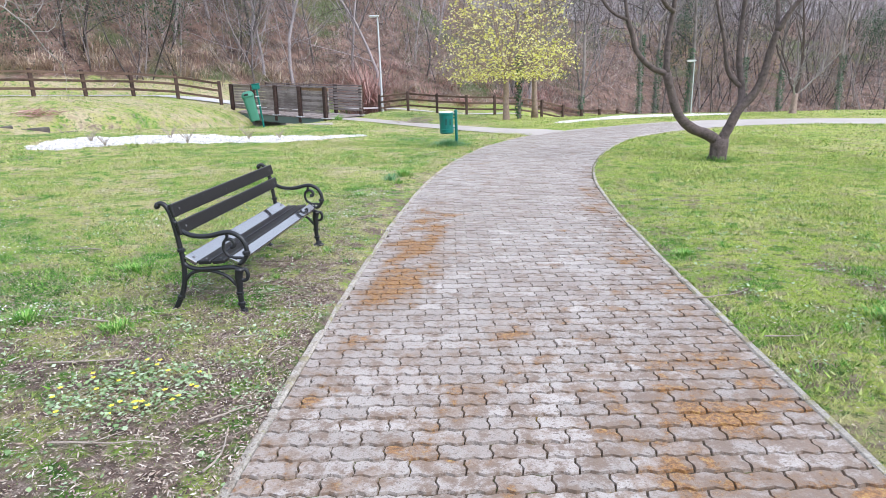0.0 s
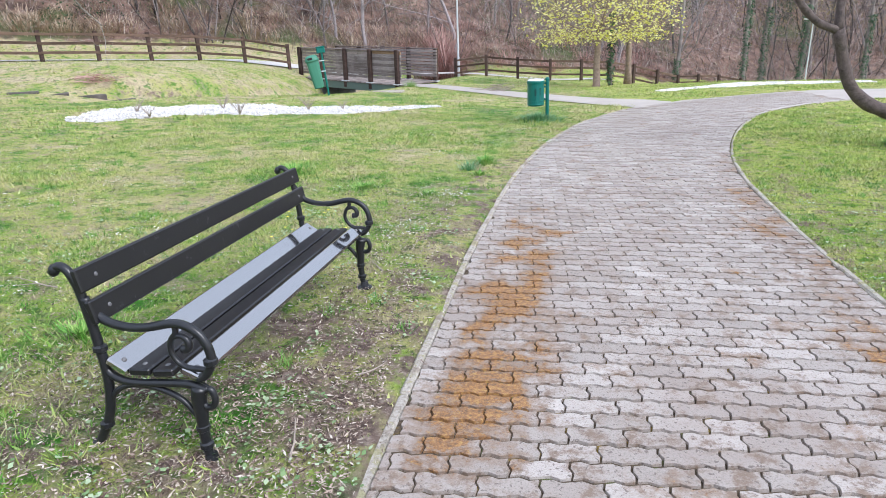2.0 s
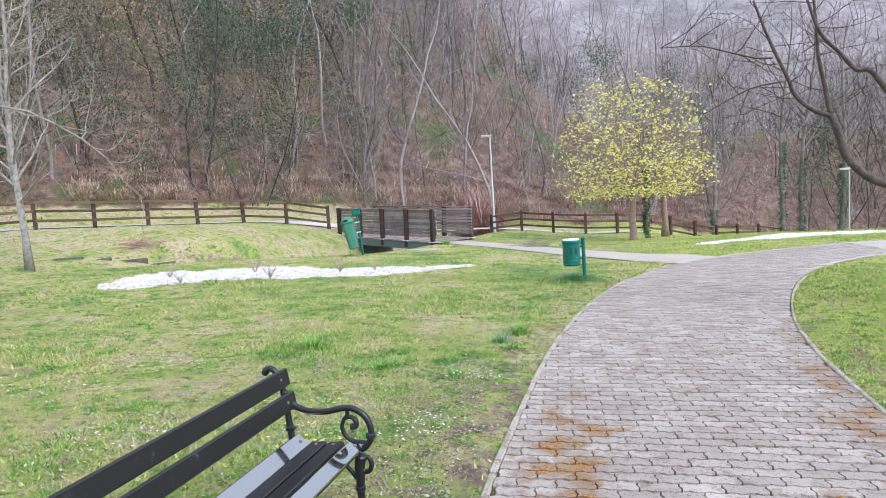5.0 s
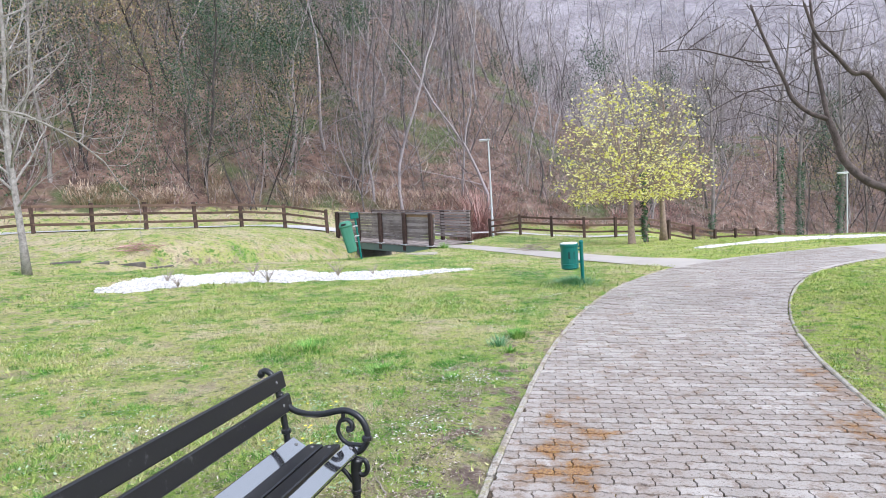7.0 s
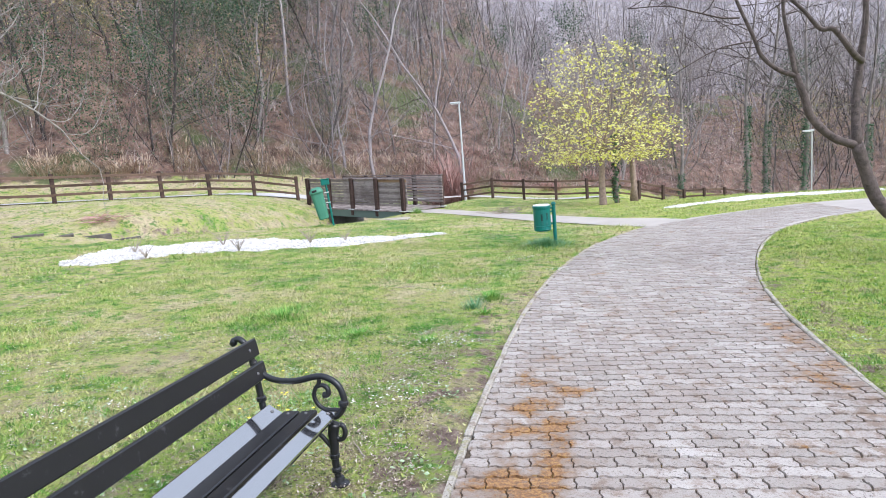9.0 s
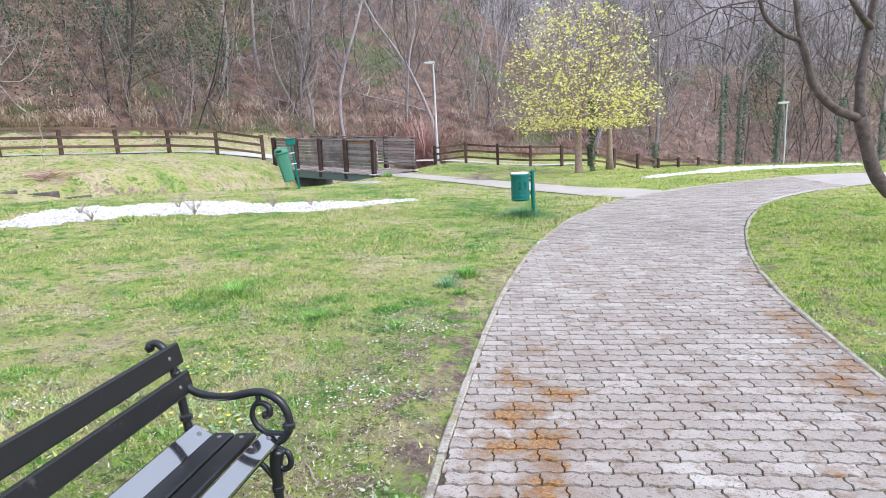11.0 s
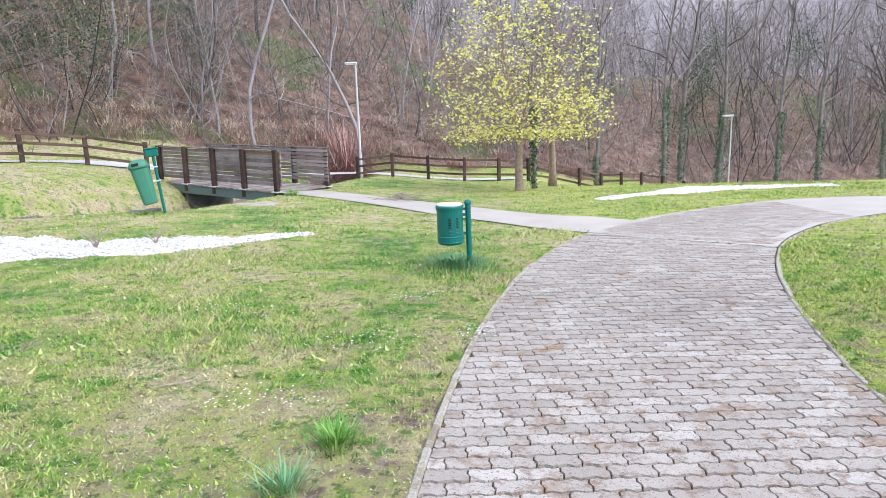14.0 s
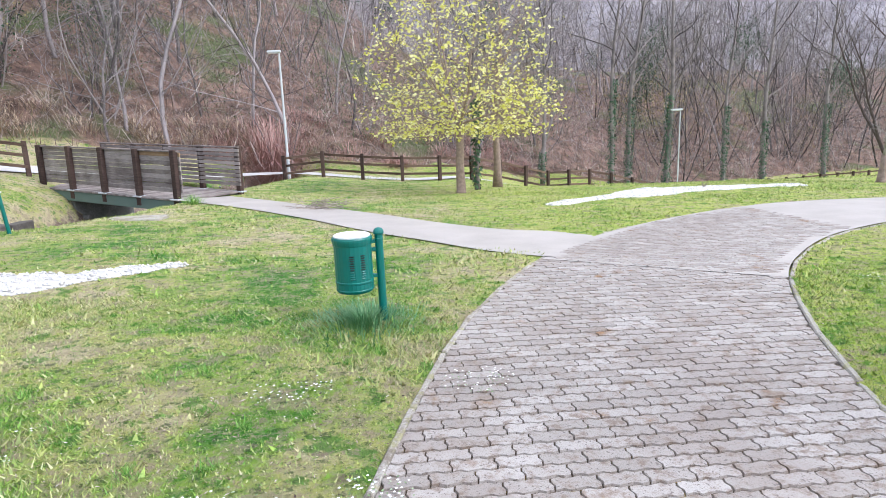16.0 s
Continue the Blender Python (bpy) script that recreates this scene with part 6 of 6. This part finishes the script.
for x, y, r, n, h, mat, lab in ((0.1, 15.6, 0.55, 1300, 0.17, M_TUFT_BLUE, "bluish green tuft of longer grass round the bin post"),
                                (-0.72, 11.0, 0.2, 300, 0.13, M_TUFT, "bright green tuft of longer grass by the kerb"),
                                (-0.75, 10.2, 0.1, 120, 0.09, M_TUFT, "small green tuft of grass"), (-3.15, 10.2, 0.5, 420, 0.12, M_TUFT, "wide tuft of longer green grass"),
                                (3.0, 3.95, 0.26, 700, 0.09, M_TUFT, "dense dark green tuft in the mown grass"), (2.2, 5.7, 0.15, 200, 0.06, M_TUFT, "small green tuft at the kerb"),
                                (5.15, 12.2, 0.5, 700, 0.13, M_TUFT, "longer green grass growing round the tree foot"), (-2.85, 4.15, 0.22, 260, 0.08, M_TUFT, "green tuft of grass behind the bench"),
                                (-2.15, 4.0, 0.16, 200, 0.07, M_TUFT, "green tuft of grass behind the bench"), (-2.7, 5.4, 0.4, 420, 0.07, M_TUFT, "green tuft of grass behind the bench"),
                                (-1.2, 9.1, 0.3, 260, 0.06, M_TUFT, "low green tuft of grass"), (-2.0, 9.4, 0.34, 300, 0.07, M_TUFT, "low green tuft of grass"),
                                (-0.9, 10.55, 0.14, 110, 0.16, M_TUFT_BLUE, "pale spiky tuft of narrow leaves"), (-4.4, 26.3, 0.3, 200, 0.25, M_TUFT, "grass tuft at the bridge foot"),
                                (-6.4, 21.3, 0.4, 300, 0.1, M_TUFT, "longer grass round the leaning post")):
    grass_tuft(x, y, r, n, h, mat, lab)
for x, y, ln, a in ((-1.02, 3.55, 0.26, 1.4), (-1.75, 2.6, 0.5, 0.2), (-2.3, 3.45, 0.5, 0.25), (-2.25, 4.1, 0.55, 2.9), (-1.15, 2.8, 0.3, 0.9), (-2.6, 2.9, 0.35, 0.8), (-1.35, 3.9, 0.25, 0.3),
                    (1.85, 4.5, 0.45, 0.05), (2.0, 3.75, 0.25, 0.0), (-1.2, 6.6, 0.25, 2.2), (-1.0, 5.1, 0.2, 0.7), (-3.2, 8.9, 0.4, 0.5), (-3.3, 6.0, 0.5, 2.8), (-1.8, 6.9, 0.3, 0.2),
                    (-1.1, 4.4, 0.3, 2.0), (-0.98, 2.4, 0.35, 1.1), (-2.9, 2.2, 0.4, 2.4), (-2.1, 11.8, 0.35, 0.4)):
    fallen_twig(x, y, ln, a)


def brush_heap(x, y, label, mat):
    rng = random.Random(hash_of(x, y))
    so = Soup()
    for _ in range(90):
        a, q = rng.uniform(0, 6.28), rng.random() * 0.45
        p = Vector((q * math.cos(a), q * math.sin(a) * 0.6, rng.uniform(0, 0.18) * (1 - q)))
        b = rng.uniform(0, 6.28)
        so.tube([p, p + Vector((math.cos(b), math.sin(b), rng.uniform(-0.1, 0.3))) * rng.uniform(0.15, 0.4)], [0.008, 0.003], 3, cap=False)
    ob = part("brush_heap", so, mat)
    ob.location = (x, y, gz(x, y))
    ob.scale = (1.5, 1.5, 1.3)
    tagged(ob, label, "brushwood", kind="stuff")


brush_heap(-1.2, 25.3, "small heap of cut brushwood on the grass", M_TWIG)
brush_heap(-13.1, 20.9, "low purplish heap of dry heather on the bank", M_RED_BRUSH)
slab_cover = part("concrete_cover", Soup().slab((-0.55, -0.3, -0.05), (0.55, 0.3, 0.035), 0.012), M_KERB)
slab_cover.location = (-4.7, 23.4, gz(-4.7, 23.4))
tagged(slab_cover, "flat grey concrete cover set in the lawn", "cover slab")
build_litter()
build_grass()
build_clumps()


# ---- wavy concrete pavers
def build_pavers():
    LX, LY, gap_x, gap_y = 0.238, 0.119, 0.005, 0.015
    tang = np.gradient(L_MAIN, axis=0)
    tang /= np.linalg.norm(tang, axis=1)[:, None]
    nrm = np.c_[-tang[:, 1], tang[:, 0]]
    le, re = L_MAIN + nrm * half_all[:, None], L_MAIN - nrm * half_all[:, None]
    le, re = le[:END + 9], re[:END + 9]
    xl = lambda y: np.interp(y, le[:, 1], le[:, 0])
    xr = lambda y: np.interp(y, re[:, 1], re[:, 0])

    def outline(inset):
        hx, hy = LX / 2 - gap_x / 2 - inset, LY / 2 - gap_y / 2 - inset
        t = np.linspace(-1, 1, 7)
        wave = 0.0095 * np.sin(t * 2 * np.pi)
        low = np.c_[t * hx, -hy + wave]
        top = np.c_[t[::-1] * hx, hy + wave[::-1]]
        rs = np.array([[hx + 0.007, -hy / 3], [hx - 0.007, hy / 3]])
        ls = np.array([[-hx - 0.007, hy / 3], [-hx + 0.007, -hy / 3]])
        return np.vstack([low, rs, top, ls])

    a, b = outline(0.0035), outline(0.0)
    n = len(a)
    faces = [tuple(range(n))] + [(i, i + n, (i + 1) % n + n, (i + 1) % n) for i in range(n)]
    shape = np.vstack([np.c_[a, np.zeros(n)], np.c_[b, np.full(n, -0.02)]])
    shared = mesh_from("paver", shape, faces, M_PAVER)
    rng = np.random.default_rng(2)
    rest_v, rest_f, base, singles = [], [], 0, 0
    row = 0
    y = -0.4 - 40 * LY
    while y < 18.4:
        x0, x1 = float(xl(y)), float(xr(y))
        k0, k1 = math.floor(x0 / LX) - 1, math.ceil(x1 / LX) + 1
        for k in range(k0, k1 + 1):
            cx = (k + 0.5 * (row % 2)) * LX
            if cx + LX / 2 < x0 + 0.03 or cx - LX / 2 > x1 - 0.03:
                continue
            dz = rng.uniform(-0.0035, 0.0035)
            inner = cx - LX / 2 > x0 + 0.02 and cx + LX / 2 < x1 - 0.02
            own = 2.0 < y < 4.85 and singles < 300
            if own and inner:
                ob = new("paver", shared)
                ob.location = (cx, y, pz(cx, y) + dz)
                ob.rotation_euler = (-0.03 + rng.uniform(-0.008, 0.008), rng.uniform(-0.006, 0.006), rng.uniform(-0.012, 0.012))
                ob.parent = pavement
                singles += 1
                continue
            v = shape + np.array([cx, y, 0])
            v[:, 0] = np.clip(v[:, 0], xl(v[:, 1]) + 0.004, xr(v[:, 1]) - 0.004)
            v[:, 2] += height(v[:, 0], v[:, 1]) + dz
            if own:
                c = np.array([cx, y, pz(cx, y)])
                ob = new("paver", mesh_from("paver", v - c, faces, M_PAVER))
                ob.location = c
                ob.parent = pavement
                singles += 1
                continue
            rest_v.append(v)
            rest_f += [tuple(i + base for i in f) for f in faces]
            base += len(v)
        y += LY
        row += 1
    # the junction: the same courses run on and fade into the trodden surface
    end, way = L_MAIN[END - 1], tang[END - 1]
    for row in range(165, 237):
        y = -0.4 + (row - 40) * LY
        cx = (np.arange(4, 32) + 0.5 * (row % 2)) * LX
        dm = np.abs(F_MAIN.exact(cx, np.full_like(cx, y))) - half_all[END]
        on = (dm < -0.12) & ((cx - end[0]) * way[0] + (y - end[1]) * way[1] > 0.06)
        for q in cx[on]:
            v = shape + np.array([q, y, 0])
            v[:, 2] += height(v[:, 0], v[:, 1]) + 0.0105 + rng.uniform(-0.002, 0.002)
            rest_v.append(v)
            rest_f += [tuple(i + base for i in f) for f in faces]
            base += len(v)
    ob = new("far_pavers", mesh_from("far_pavers", np.vstack(rest_v), rest_f, M_PAVER_FAR))
    ob.parent = pavement
    tagged(ob, kind="stuff")


build_pavers()
